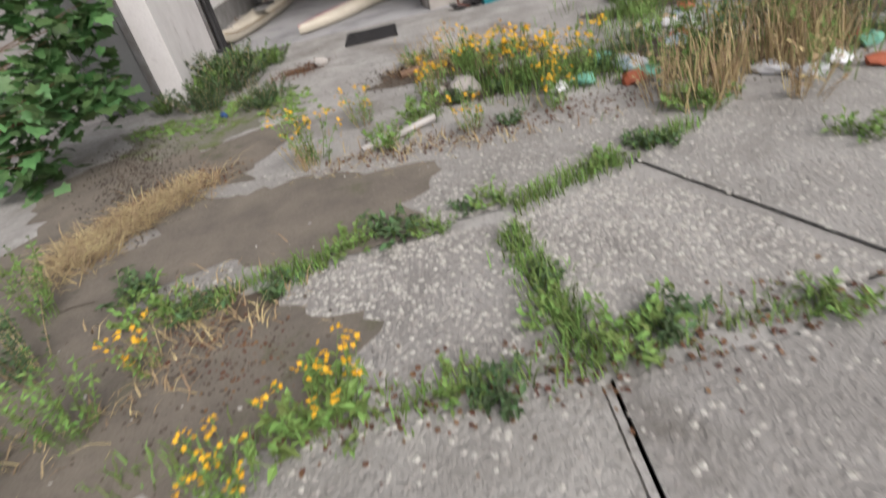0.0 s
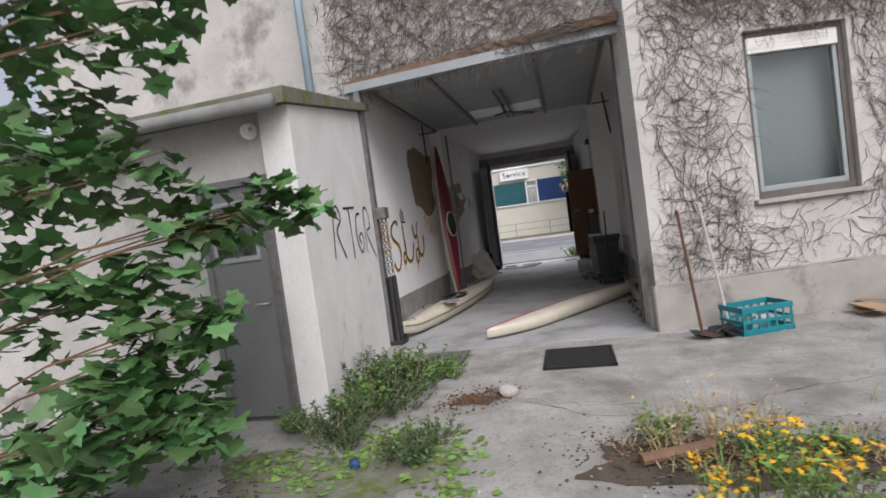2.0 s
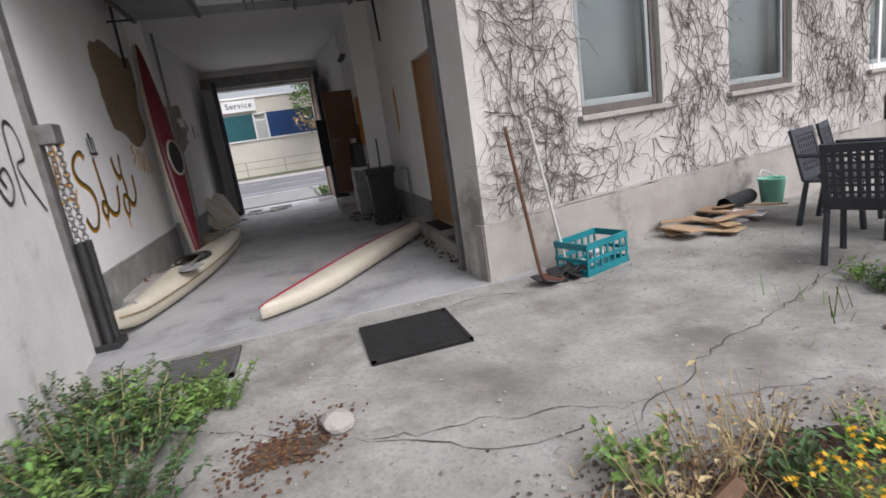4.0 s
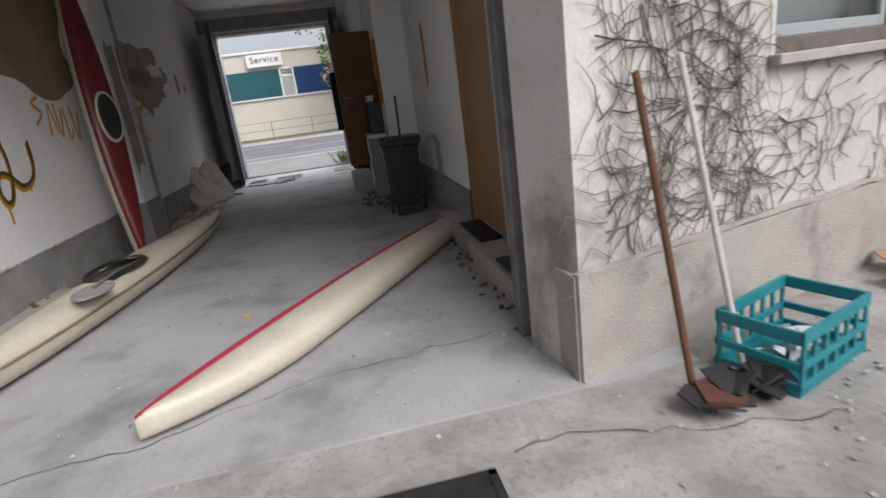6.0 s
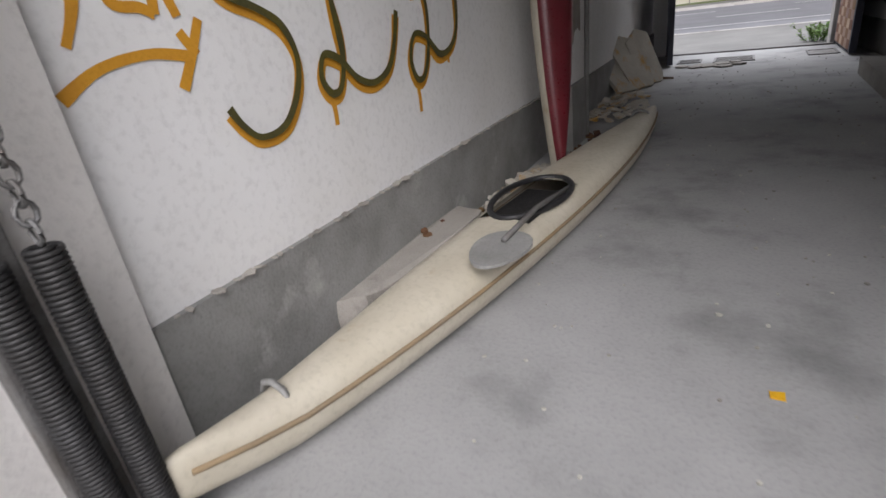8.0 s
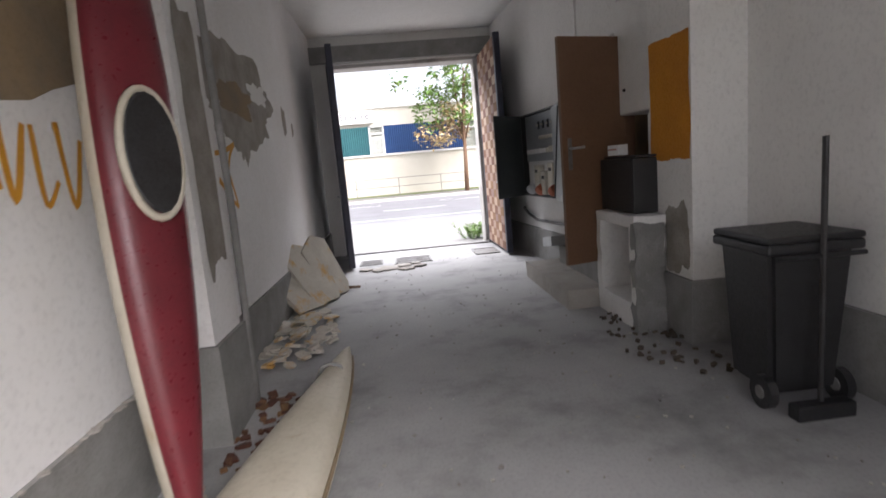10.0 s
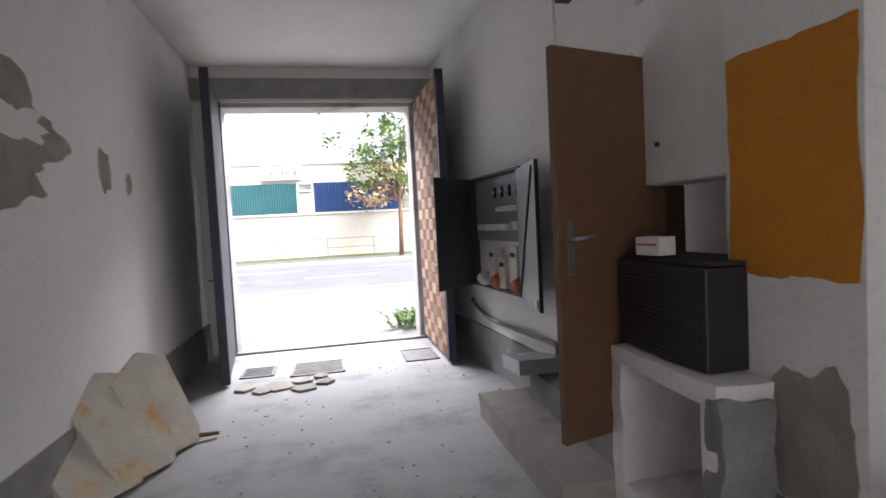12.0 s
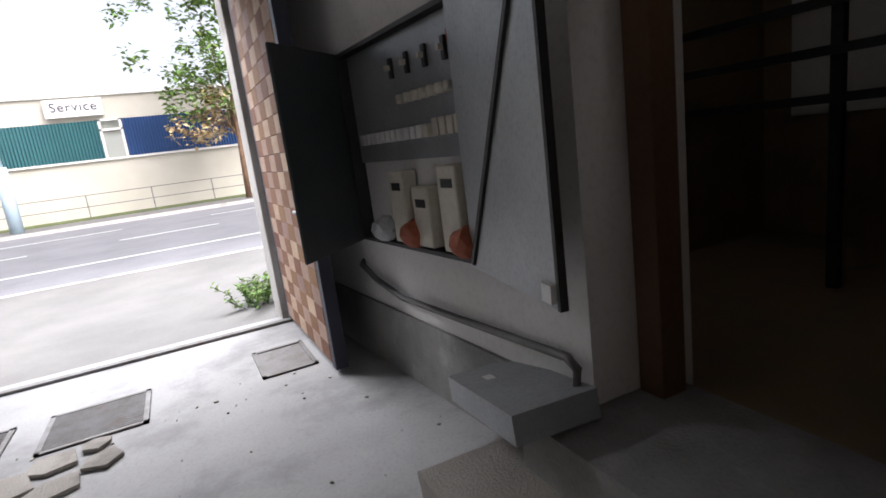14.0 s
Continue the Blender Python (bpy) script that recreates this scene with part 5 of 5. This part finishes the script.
def on_facade(u, v, d):
    return FAC @ Vector((u, -d, v))


def free_facade(u, v):
    if any(a - 0.05 < u < b + 0.05 and SILL - 0.08 < v < HEAD + 0.02 for a, b in WIN) or not 0.12 < u < 11.8 or v < 0.1:
        return False
    dense = 1.0 if v > 2.9 else 0.62 if u < 1.2 else 0.5 if v > 1.0 and u > 2.4 else 0.33
    return noise.noise(Vector((u * 1.3, v * 1.3, 3.0))) * 0.35 + 0.5 * random.random() + 0.2 < dense + 0.15


creeper("creeper", "dense bare creeper stems on the house front", on_facade, 0.1, 11.5, 0.2, 5.0, 7600, free_facade)
creeper("creeper", "thick dark mat of creeper under the ledge", on_facade, 0.5, 11.5, 3.2, 5.2, 4200, lambda u, v: 0.2 < u < 11.8 and v > HEAD + 0.1 + 0.25 * math.sin(u * 2.3), 0.0055)
D1 = Vector((3.36, -0.5, 0)).normalized()
N1 = Vector((D1.y, -D1.x, 0))


def over_passage(u, v, d):
    return Vector((-0.05, -0.1, v)) + D1 * u + N1 * d


creeper("creeper", "thick mat of bare creeper above the passage", over_passage, -0.3, 3.4, 3.5, 6.4, 2300, lambda u, v: -0.5 < u < 3.38 and v > 3.48)
creeper("creeper", "sparse creeper beside the downpipe", over_passage, -3.0, -0.3, 3.3, 6, 200, lambda u, v: u < -0.2 and v > 3.3, 0.005)
creeper("creeper", "hanging dry creeper along the lintel", lambda u, v, d: over_passage(u, v, d + 0.12), -0.05, 3.35, 3.45, 3.58, 420, lambda u, v: 3.36 < v < 3.62, 0.004)
bm = bmesh.new()
for i in range(90):
    u = random.uniform(0.9, 7.5)
    top2 = on_facade(u, random.uniform(4.3, 4.6), 0.55)
    n2 = random.randint(4, 8)
    tube(bm, [top2 + Vector((random.gauss(0, 0.025) * k, random.gauss(0, 0.02) * k, -0.11 * k)) for k in range(n2)], 0.006, 3, 0.002, cap=False)
solid("hanging_creeper", bm, "vine", "dry creeper hanging from the eaves ledge", "creeper", "stuff")
bm = bmesh.new()
box(bm, 0.8, -0.55, 4.4, 8, 0.0, 4.55, m=FAC)
solid("ledge", bm, "wood", "dark overgrown ledge over the windows", "ledge", "structure")

# ---------------------------------------------------------------- sprayed lettering


def spray(name, strokes, place, r, material, label, nrm=Vector((1, 0, 0))):
    bm = bmesh.new()
    lift = 0
    for s in strokes:
        pts = [Vector((*p, 0)) for p in s]
        fine = []
        for i in range(len(pts) - 1):
            p0, p1, p2, p3 = pts[max(i - 1, 0)], pts[i], pts[i + 1], pts[min(i + 2, len(pts) - 1)]
            for k in range(6):
                t = k / 6
                fine.append(0.5 * ((2 * p1) + (p2 - p0) * t + (2 * p0 - 5 * p1 + 4 * p2 - p3) * t * t + (3 * p1 - p0 - 3 * p2 + p3) * t ** 3))
        fine.append(pts[-1])
        last = None
        for i, p in enumerate(fine):
            d = (fine[min(i + 1, len(fine) - 1)] - fine[max(i - 1, 0)]).normalized()
            w = Vector((-d.y, d.x, 0)) * r * (0.8 + 0.35 * noise.noise(p * 5))
            lift += 1
            off = nrm * lift * 0.00003
            cur = [bm.verts.new(place((p + w).x, (p + w).y) + off), bm.verts.new(place((p - w).x, (p - w).y) + off)]
            if last:
                bm.faces.new((last[0], last[1], cur[1], cur[0]))
            last = cur
    return solid(name, bm, material, label, "graffiti")


WY = lambda d: (lambda u, v: Vector((-0.05 + d, u, v)))
S_ = [(0.836, 1.6), (0.78, 1.65), (0.68, 1.645), (0.55, 1.58), (0.5, 1.48), (0.56, 1.39), (0.7, 1.33), (0.79, 1.27), (0.83, 1.16), (0.79, 1.04), (0.69, 0.94), (0.57, 0.925), (0.5, 0.98), (0.462, 1.045)]
L_ = [(1.07, 1.6), (1.09, 1.38), (1.105, 1.15), (1.06, 1.02), (0.99, 1.0), (0.945, 1.07), (0.985, 1.15), (1.08, 1.12), (1.18, 1.03), (1.3, 0.995), (1.43, 1.04), (1.51, 1.15), (1.56, 1.28)]
Y_ = [(1.62, 1.6), (1.65, 1.45), (1.73, 1.37), (1.82, 1.41)]
Y2 = [(1.905, 1.63), (1.84, 1.42), (1.86, 1.26), (1.83, 1.08), (1.76, 0.96), (1.68, 0.95), (1.64, 1.05), (1.7, 1.16), (1.82, 1.14), (1.95, 1.04), (2.1, 1.07), (2.19, 1.18), (2.21, 1.38)]
for letter in (S_, L_, Y_, Y2):
    spray("graffiti", [[(a + 0.008, b - 0.022) for a, b in letter]], WY(0.002), 0.034, "spray_orange", "orange underspray of a letter on the white wall")
    spray("graffiti", [letter], WY(0.014), 0.02, "spray_olive", "large olive sprayed letter on the white wall")
for a, b, h in ((0.995, 0.93, 0.1), (1.69, 0.86, 0.12), (2.06, 1.0, 0.06)):
    spray("graffiti", [[(a, b + 0.04), (a + 0.004, b), (a, b - h + 0.04)]], WY(0.0035), 0.017, "spray_orange", "orange paint run below a letter")
AR = [[(0.06, 1.62), (0.2, 1.66), (0.3, 1.6)], [(0.14, 1.62), (0.1, 1.4), (0.04, 1.28)], [(0.24, 1.76), (0.2, 1.5), (0.19, 1.38), (0.27, 1.36), (0.31, 1.34)], [(0.31, 1.34), (0.33, 1.48)], [(0.34, 1.62), (0.35, 1.45), (0.38, 1.33)],
      [(0.33, 1.7), (0.46, 1.73)], [(-0.02, 1.16), (0.1, 1.22), (0.25, 1.24), (0.38, 1.22)], [(0.45, 1.32), (0.39, 1.22), (0.33, 1.13)], [(0.37, 1.29), (0.41, 1.22)]]
for stroke in AR:
    spray("graffiti", [stroke], WY(0.0035), 0.021, "spray_orange", "orange sprayed stroke of an arrow and letters")
TG = [[(2.62, 1.74), (2.5, 1.68), (2.62, 1.6), (2.48, 1.5)], [(2.68, 1.4), (2.76, 1.68), (2.82, 1.42)], [(2.86, 1.68), (2.88, 1.38), (2.98, 1.64)], [(3.02, 1.64), (3.03, 1.36), (3.12, 1.44)], [(3.16, 1.66), (3.2, 1.34), (3.3, 1.6)]]
for stroke in TG:
    spray("graffiti", [stroke], WY(0.0035), 0.018, "spray_orange", "orange sprayed letter of a small tag")
for a, b, c, d in ((1.02, 1.78, 1.04, 1.62), (1.1, 1.84, 1.12, 1.66), (1.18, 1.8, 1.19, 1.64), (1.02, 1.63, 1.24, 1.63)):
    spray("graffiti", [[(a, b), ((a + c) / 2, (b + d) / 2), (c, d)]], WY(0.016), 0.02, "spray_black", "black sprayed scribble over a letter")
a0, a1 = Vector((0.4, -2.95, 0)), Vector((0.0, -0.052, 0))
D2 = (a1 - a0).normalized()
N2 = Vector((-D2.y, D2.x, 0)) * -1
GW = lambda u, v: a0 + D2 * u + N2 * 0.006 + Vector((0, 0, v))
RT = [[(0.72, 1.3), (0.8, 1.72), (0.85, 1.8)], [(0.75, 1.72), (0.95, 1.82), (1.05, 1.68), (0.88, 1.55), (1.1, 1.28)], [(1.2, 1.8), (1.65, 1.82)], [(1.4, 1.82), (1.42, 1.25)],
      [(1.85, 1.75), (1.68, 1.72), (1.62, 1.48), (1.75, 1.3), (1.9, 1.4), (1.85, 1.52), (1.72, 1.48), (1.78, 1.4)], [(2.02, 1.28), (2.05, 1.78), (2.25, 1.8), (2.3, 1.6), (2.1, 1.52), (2.45, 1.2)]]
for stroke in RT:
    spray("graffiti", [stroke], GW, 0.016, "spray_black", "thin black sprayed letter stroke on the pale wall", N2)


def patch(name, material, place, cu, cv, ru, rv, label, seed=0, wob=0.35, n=40, category="wall patch", square=0.55):
    bm = bmesh.new()
    o = []
    for i in range(n):
        t = 2 * math.pi * i / n
        k = 1 + wob * noise.noise(Vector((math.cos(t) * 1.6 + seed, math.sin(t) * 1.6, seed))) + wob * 0.35 * noise.noise(Vector((math.cos(t) * 6 + seed, math.sin(t) * 6, seed)))
        q = max(abs(math.cos(t)), abs(math.sin(t))) ** -square
        o.append(bm.verts.new(place(cu + ru * k * q * math.cos(t), cv + rv * k * q * math.sin(t))))
    bm.faces.new(o)
    return solid(name, bm, material, label, category)


for gx, gy, rx_, ry_, gz, k in ((3.3, -3.9, 0.7, 0.3, -0.008, 31), (1.6, -2.7, 0.2, 0.1, -0.008, 32), (1.72, -7.35, 0.34, 0.4, 0.004, 33), (5.5, -5.0, 1.2, 0.55, -0.0075, 34), (3.75, -4.65, 0.8, 0.35, -0.007, 35), (5.3, -3.3, 0.5, 0.25, -0.006, 36)):
    patch("soil_bed", "soil", lambda u, v: Vector((u, v, gz)), gx, gy, rx_, ry_, "patch of dark soil over the cracked concrete", k, 0.5, 60, "soil")
# dark brown patches laid over the slab and the left of the yard
for gx, gy, rx_, ry_, gz, k in ((1.75, -6.25, 0.85, 0.6, 0.004, 51), (0.75, -5.2, 0.9, 0.9, -0.0065, 52), (1.6, -7.5, 0.75, 0.5, 0.0045, 53), (0.6, -7.3, 0.9, 0.8, -0.006, 54)):
    patch("damp_patch", "damp", lambda u, v: Vector((u, v, gz)), gx, gy, rx_, ry_, "dark brown patch over the worn concrete", k, 0.6, 70, "dirt")
random.seed(77)
for x, y, a, n in ((1.2, -2.3, -0.5, 26), (2.0, -2.8, -0.35, 30), (3.0, -3.3, 0.35, 40), (2.9, -1.2, -0.2, 18), (4.6, -2.6, 0.4, 30), (0.5, -0.76, 0.15, 36)):
    bm = bmesh.new()
    last = None
    for i in range(n):
        w = 0.0012 + 0.0035 * random.random() ** 2
        p = Vector((x, y, 0.004 if y > -0.88 else -0.007))
        q = Vector((-math.sin(a), math.cos(a), 0)) * w
        cur = [bm.verts.new(p + q), bm.verts.new(p - q)]
        if last:
            bm.faces.new((last[0], last[1], cur[1], cur[0]))
        last = cur
        b = a + random.gauss(0, 0.32)
        x, y = x + 0.08 * math.cos(b), y + 0.08 * math.sin(b)
    solid("ground_crack", bm, "crack", "thin dark crack in the concrete", "crack")
patch("moss_bed", "moss", lambda u, v: Vector((u, v, -0.0085)), 0.75, -4.1, 0.8, 0.5, "damp mossy patch of the concrete", 41, 0.5, 60, "moss")
patch("bare_patch", "soot", WY(0.0022), 2.75, 2.4, 0.85, 0.6, "brown damp patch on the white wall", 3)
patch("bare_patch", "bare_plaster", WY(0.002), 5.75, 2.08, 1.0, 0.36, "large patch of peeled plaster showing grey render", 5, 0.45, 90)
patch("bare_patch", "soot", WY(0.0045), 5.6, 2.05, 0.45, 0.12, "darker damp core of the peeled plaster", 6, 0.6, 80)
patch("bare_patch", "bare_plaster", WY(0.0032), 5.68, 1.76, 0.13, 0.22, "tongue of peeled plaster below the large patch", 8, 0.4, 50)
patch("bare_patch", "plaster_in", WY(0.0055), 6.35, 2.2, 0.3, 0.09, "remnant of pale paint on the peeled wall", 15, 0.6, 60)
patch("bare_patch", "bare_plaster", lambda u, v: Vector((u, 3.777, v)), 0.06, 1.9, 0.07, 0.5, "peeled plaster on the pilaster side", 14, 0.5, 60)
patch("bare_patch", "bare_plaster", WY(0.002), 7.45, 2.05, 0.1, 0.16, "small peeled spot on the wall", 9)
patch("bare_patch", "bare_plaster", WY(0.002), 7.9, 1.98, 0.06, 0.08, "small peeled spot on the wall", 10)
patch("bare_patch", "bare_plaster", lambda u, v: Vector((0.1735, u, v)), 4.0, 1.6, 0.16, 0.7, "peeled plaster on the pilaster", 12)
STAR = [[(4.86, 1.6), (5.12, 1.63), (5.36, 1.69)], [(5.36, 1.69), (5.22, 1.6), (5.13, 1.48)], [(5.13, 1.48), (5.2, 1.34), (5.26, 1.2)], [(5.26, 1.2), (5.12, 1.27), (4.9, 1.42)]]
for stroke in STAR:
    spray("graffiti", [stroke], WY(0.005), 0.024, "spray_orange", "orange sprayed stroke of a star on the passage wall")
patch("orange_patch", "orange", lambda u, v: Vector((3.157, u, v)), 4.73, 1.7, 0.275, 0.42, "patch of orange paint on the column", 21, 0.07, 80, "wall paint", 1.0)
patch("bare_patch", "bare_plaster", lambda u, v: Vector((3.156, u, v)), 4.64, 0.72, 0.17, 0.26, "peeled plaster low on the column", 23)
patch("orange_streak", "orange", lambda u, v: Vector((3.548, u, v)), 3.2, 1.75, 0.08, 0.35, "faded orange streak on the cream wall", 24)
bm = bmesh.new()
tube(bm, [(3.5, 2.85, 0.3), (3.5, 2.85, 0.85), (3.46, 2.85, 0.9), (3.4, 2.85, 0.88)], 0.022, 8)
solid("wall_pipe", bm, "skirt", "bent grey pipe stub on the wall", "pipe", smooth=True)
bm = bmesh.new()
tube(bm, [(0.19, 4.26, 0.0), (0.2, 4.28, 1.2), (0.19, 4.27, 3.4)], 0.022, 8)
solid("wall_pipe", bm, "skirt", "thin grey pipe up the pilaster", "pipe", smooth=True)
tl = thing("tube_lamp", pose(3.14, 6.2, 3.02, 0, 90, 0), "unlit fluorescent tube lamp on the wall", "lamp")
box_part("housing", (-0.025, -0.36, 0, 0.025, 0.36, 0.11), "dark_steel", tl)
bm = bmesh.new()
tube(bm, [(0, -0.34, -0.03), (0, 0.34, -0.03)], 0.016, 10)
part("tube", bm, "white_paint", tl, smooth=True)

# ---------------------------------------------------------------- yard things
cr = thing("crate", pose(4.05, -1.3, -0.01, 0, 0, 20) @ Matrix.Scale(1.12, 4), "teal plastic folding crate on the concrete", "crate")
box_part("base", (0, 0, 0, 0.5, 0.32, 0.02), "teal", cr)
for (x0, y0, x1, y1) in ((0, 0, 0.5, 0.016), (0, 0.304, 0.5, 0.32), (0, 0, 0.016, 0.32), (0.484, 0, 0.5, 0.32)):
    for z in (0.02, 0.1, 0.2):
        box_part("rail", (x0, y0, z, x1, y1, z + (0.05 if z > 0.15 else 0.03)), "teal", cr, bevel=0.003)
for i in range(7):
    x = 0.01 + i * 0.077
    for y in (0.002, 0.308):
        box_part("slat", (x, y, 0.02, x + 0.02, y + 0.01, 0.21), "teal", cr)
bm = bmesh.new()
leaf_cloud(bm, (0.25, 0.16, 0.1), 0.1, 12, 0.12, False)
part("paper", bm, "litter", cr, "white paper inside")
rk_ = thing("rake", pose(0, 0, 0), "rusty brown rake handle leaning on the wall", "rake")
bm = bmesh.new()
tube(bm, [(3.72, -1.1, 0.02), (3.66, -0.82, 1.3)], 0.016, 8)
part("handle", bm, "rusty", rk_)
bm = bmesh.new()
shard(bm, 3.78, -1.2, 0.02, 0.16, 0.02, 8)
part("blade", bm, "rusty", rk_)
sp_ = thing("shovel", pose(0, 0, 0), "pale wooden shovel handle leaning on the wall", "shovel")
bm = bmesh.new()
tube(bm, [(4.0, -1.05, 0.02), (3.9, -0.76, 1.35)], 0.014, 8)
part("handle", bm, "plaster_out", sp_)
bm = bmesh.new()
shard(bm, 4.0, -1.15, 0.01, 0.18, 0.02, 6)
part("blade", bm, "dark_steel", sp_)
bm = bmesh.new()
for i in range(14):
    shard(bm, random.gauss(3.9, 0.12), random.gauss(-1.2, 0.06), 0.01 + random.random() * 0.06, 0.11, 0.01, 30)
solid("rag_heap", bm, "dark_steel", "dark rags round the tools", "rags")
for i in range(15):
    bm = bmesh.new()
    box(bm, -0.16, -0.11, 0, 0.16, 0.11, 0.012)
    p = FAC @ Vector((random.uniform(2.0, 3.1), random.uniform(-0.9, -0.2), 0))
    solid("cardboard", bm, "card" if i % 5 else "litter", "torn flattened cardboard on the ground", "cardboard", group="cardboard scraps",
          at=pose(p.x, p.y, 0.012 + 0.009 * i, random.uniform(-9, 9), random.uniform(-9, 9), random.uniform(0, 180)) @ Matrix.Scale(random.uniform(0.6, 1.3), 4))
bk = thing("bucket", FAC @ pose(3.75, -0.35, -0.01), "mint green plastic bucket by the wall", "bucket")
bm = bmesh.new()
lathe(bm, [(0.0, 0.005), (0.11, 0.0), (0.14, 0.27), (0.15, 0.28), (0.145, 0.29), (0.13, 0.27), (0.105, 0.02), (0.0, 0.02)], 22)
part("body", bm, "mint", bk, smooth=True)
bm = bmesh.new()
tube(bm, [(-0.145, 0, 0.26), (-0.1, 0.08, 0.34), (0, 0.11, 0.38), (0.1, 0.08, 0.34), (0.145, 0, 0.26)], 0.005, 5)
part("bail", bm, "white_paint", bk)
bm = bmesh.new()
tube(bm, [(3.0, -0.25, 0.09), (3.6, -0.18, 0.09)], 0.085, 16, cap=False)
solid("black_pipe", bm, "black_plastic", "short black plastic drain pipe lying down", "pipe", at=FAC, smooth=True)


def chair(m, tilt=0):
    c = thing("garden_chair", m, "anthracite plastic garden chair with lattice back", "chair", "garden chairs in the yard")
    for x in (0.02, 0.46):
        for y, dy in ((0.03, -0.03), (0.44, 0.06)):
            bm = bmesh.new()
            tube(bm, [(x, y + dy, 0), (x, y, 0.42)], 0.026, 6, 0.022)
            part("leg", bm, "chair", c)
    box_part("seat", (0, 0, 0.41, 0.48, 0.47, 0.435), "chair", c, bevel=0.01)
    bm = bmesh.new()
    tl_ = pose(0, 0.45, 0.43, -14, 0, 0)
    box(bm, 0, 0, 0, 0.045, 0.025, 0.48, m=tl_)
    box(bm, 0.435, 0, 0, 0.48, 0.025, 0.48, m=tl_)
    box(bm, 0.045, 0, 0.42, 0.435, 0.025, 0.48, m=tl_)
    box(bm, 0.045, 0, 0.0, 0.435, 0.025, 0.08, m=tl_)
    bk2 = part("back_frame", bm, "chair", c)
    for i in range(8):
        bm = bmesh.new()
        box(bm, 0.06 + i * 0.047, 0.004, 0.08, 0.088 + i * 0.047, 0.02, 0.42, m=tl_)
        part("back_slat", bm, "chair", bk2)
    for i in range(6):
        bm = bmesh.new()
        box(bm, 0.045, 0.006, 0.11 + i * 0.055, 0.435, 0.018, 0.128 + i * 0.055, m=tl_)
        part("back_slat", bm, "chair", bk2)
    for x in (-0.03, 0.47):
        bm = bmesh.new()
        tube(bm, [(x + 0.02, 0.5, 0.66), (x + 0.02, 0.1, 0.65), (x + 0.02, 0.03, 0.6), (x + 0.02, 0.03, 0.42)], 0.02, 6)
        part("armrest", bm, "chair", c)
    return c


ch = chair(pose(6.12, -2.4, -0.01, 0, 0, 115))
for m in (pose(6.0, -2.72, -0.01, 0, 0, 195), pose(6.5, -1.7, -0.01, 0, 0, 20), pose(7.2, -2.35, -0.01, 0, 0, 180), pose(7.1, -1.5, -0.01, 0, 0, 30)):
    copy_thing(ch, m)
tb = thing("garden_table", pose(6.75, -2.25, -0.01, 0, 0, 20), "low dark plastic garden table between chairs", "table")
box_part("tabletop", (-0.4, -0.4, 0.62, 0.4, 0.4, 0.65), "chair", tb, bevel=0.01)
for x in (-0.35, 0.35):
    for y in (-0.35, 0.35):
        bm = bmesh.new()
        tube(bm, [(x, y, 0), (x * 0.95, y * 0.95, 0.62)], 0.025, 6)
        part("leg", bm, "chair", tb)
pt = thing("planter", pose(7.75, -2.1, -0.01), "large terracotta planter standing upside down", "planter")
bm = bmesh.new()
lathe(bm, [(0.3, 0.0), (0.32, 0.02), (0.32, 0.1), (0.28, 0.11), (0.21, 0.46), (0.0, 0.47)], 26)
part("pot", bm, "terracotta", pt, smooth=True)
random.seed(9)
for i in range(34):
    x, y = random.choice(((4.3, -5.0), (4.5, -5.2), (5.3, -4.2), (5.4, -4.9), (5.2, -6.0), (5.8, -5.8), (4.6, -4.9), (5.0, -4.2), (5.9, -4.4)))
    bm = bmesh.new()
    bmesh.ops.create_icosphere(bm, subdivisions=2, radius=0.09)
    sq = random.uniform(0.3, 0.6)
    off = Vector((i * 3.1, 0, 0))
    for v in bm.verts:
        k = 1 + 0.5 * noise.noise(v.co * 14 + off)
        v.co = Vector((v.co.x * k * random.uniform(1.0, 1.3), v.co.y * k, max(v.co.z * k * sq + 0.03, 0)))
    solid("litter_bag", bm, ("litter", "litter", "litter", "card", "terracotta", "mint", "lamp_blue")[i % 7], "crumpled plastic packaging among the weeds", "litter", group="rubbish in the weeds",
          at=pose(x + random.gauss(0, 0.22), y + random.gauss(0, 0.18), -0.005, 0, 0, random.uniform(0, 360)))
for x, y, r in ((3.27, -4.75, 0.14), (1.85, -2.6, 0.09), (4.55, -5.75, 0.08), (3.05, -4.62, 0.06)):
    bm = bmesh.new()
    bmesh.ops.create_icosphere(bm, subdivisions=2, radius=r)
    for v in bm.verts:
        v.co = v.co * (1 + 0.4 * noise.noise(v.co * 9)) * 1.0
        v.co.z *= 0.6
    solid("stone", bm, "plinth", "pale broken lump of masonry on the ground", "stone", at=pose(x, y, r * 0.3))
bm = bmesh.new()
tube(bm, [(2.4, -5.55, 0.02), (2.95, -5.25, 0.03)], 0.025, 8)
solid("wooden_bar", bm, "plaster_out", "pale grey bar lying in the weeds", "bar")
bm = bmesh.new()
tube(bm, [(2.75, -3.95, 0.03), (3.15, -3.8, 0.035)], 0.035, 8)
solid("wooden_bar", bm, "wood", "thick rotten stick on the soil", "stick")
bm = bmesh.new()
lathe(bm, [(0.0, 0.0), (0.03, 0.0), (0.032, 0.06), (0.015, 0.08), (0.015, 0.1), (0.0, 0.1)], 12)
solid("blue_cap", bm, "blue_sheet", "small blue plastic bottle top", "bottle", at=pose(0.98, -3.85, 0.02, 90, 0, 30))
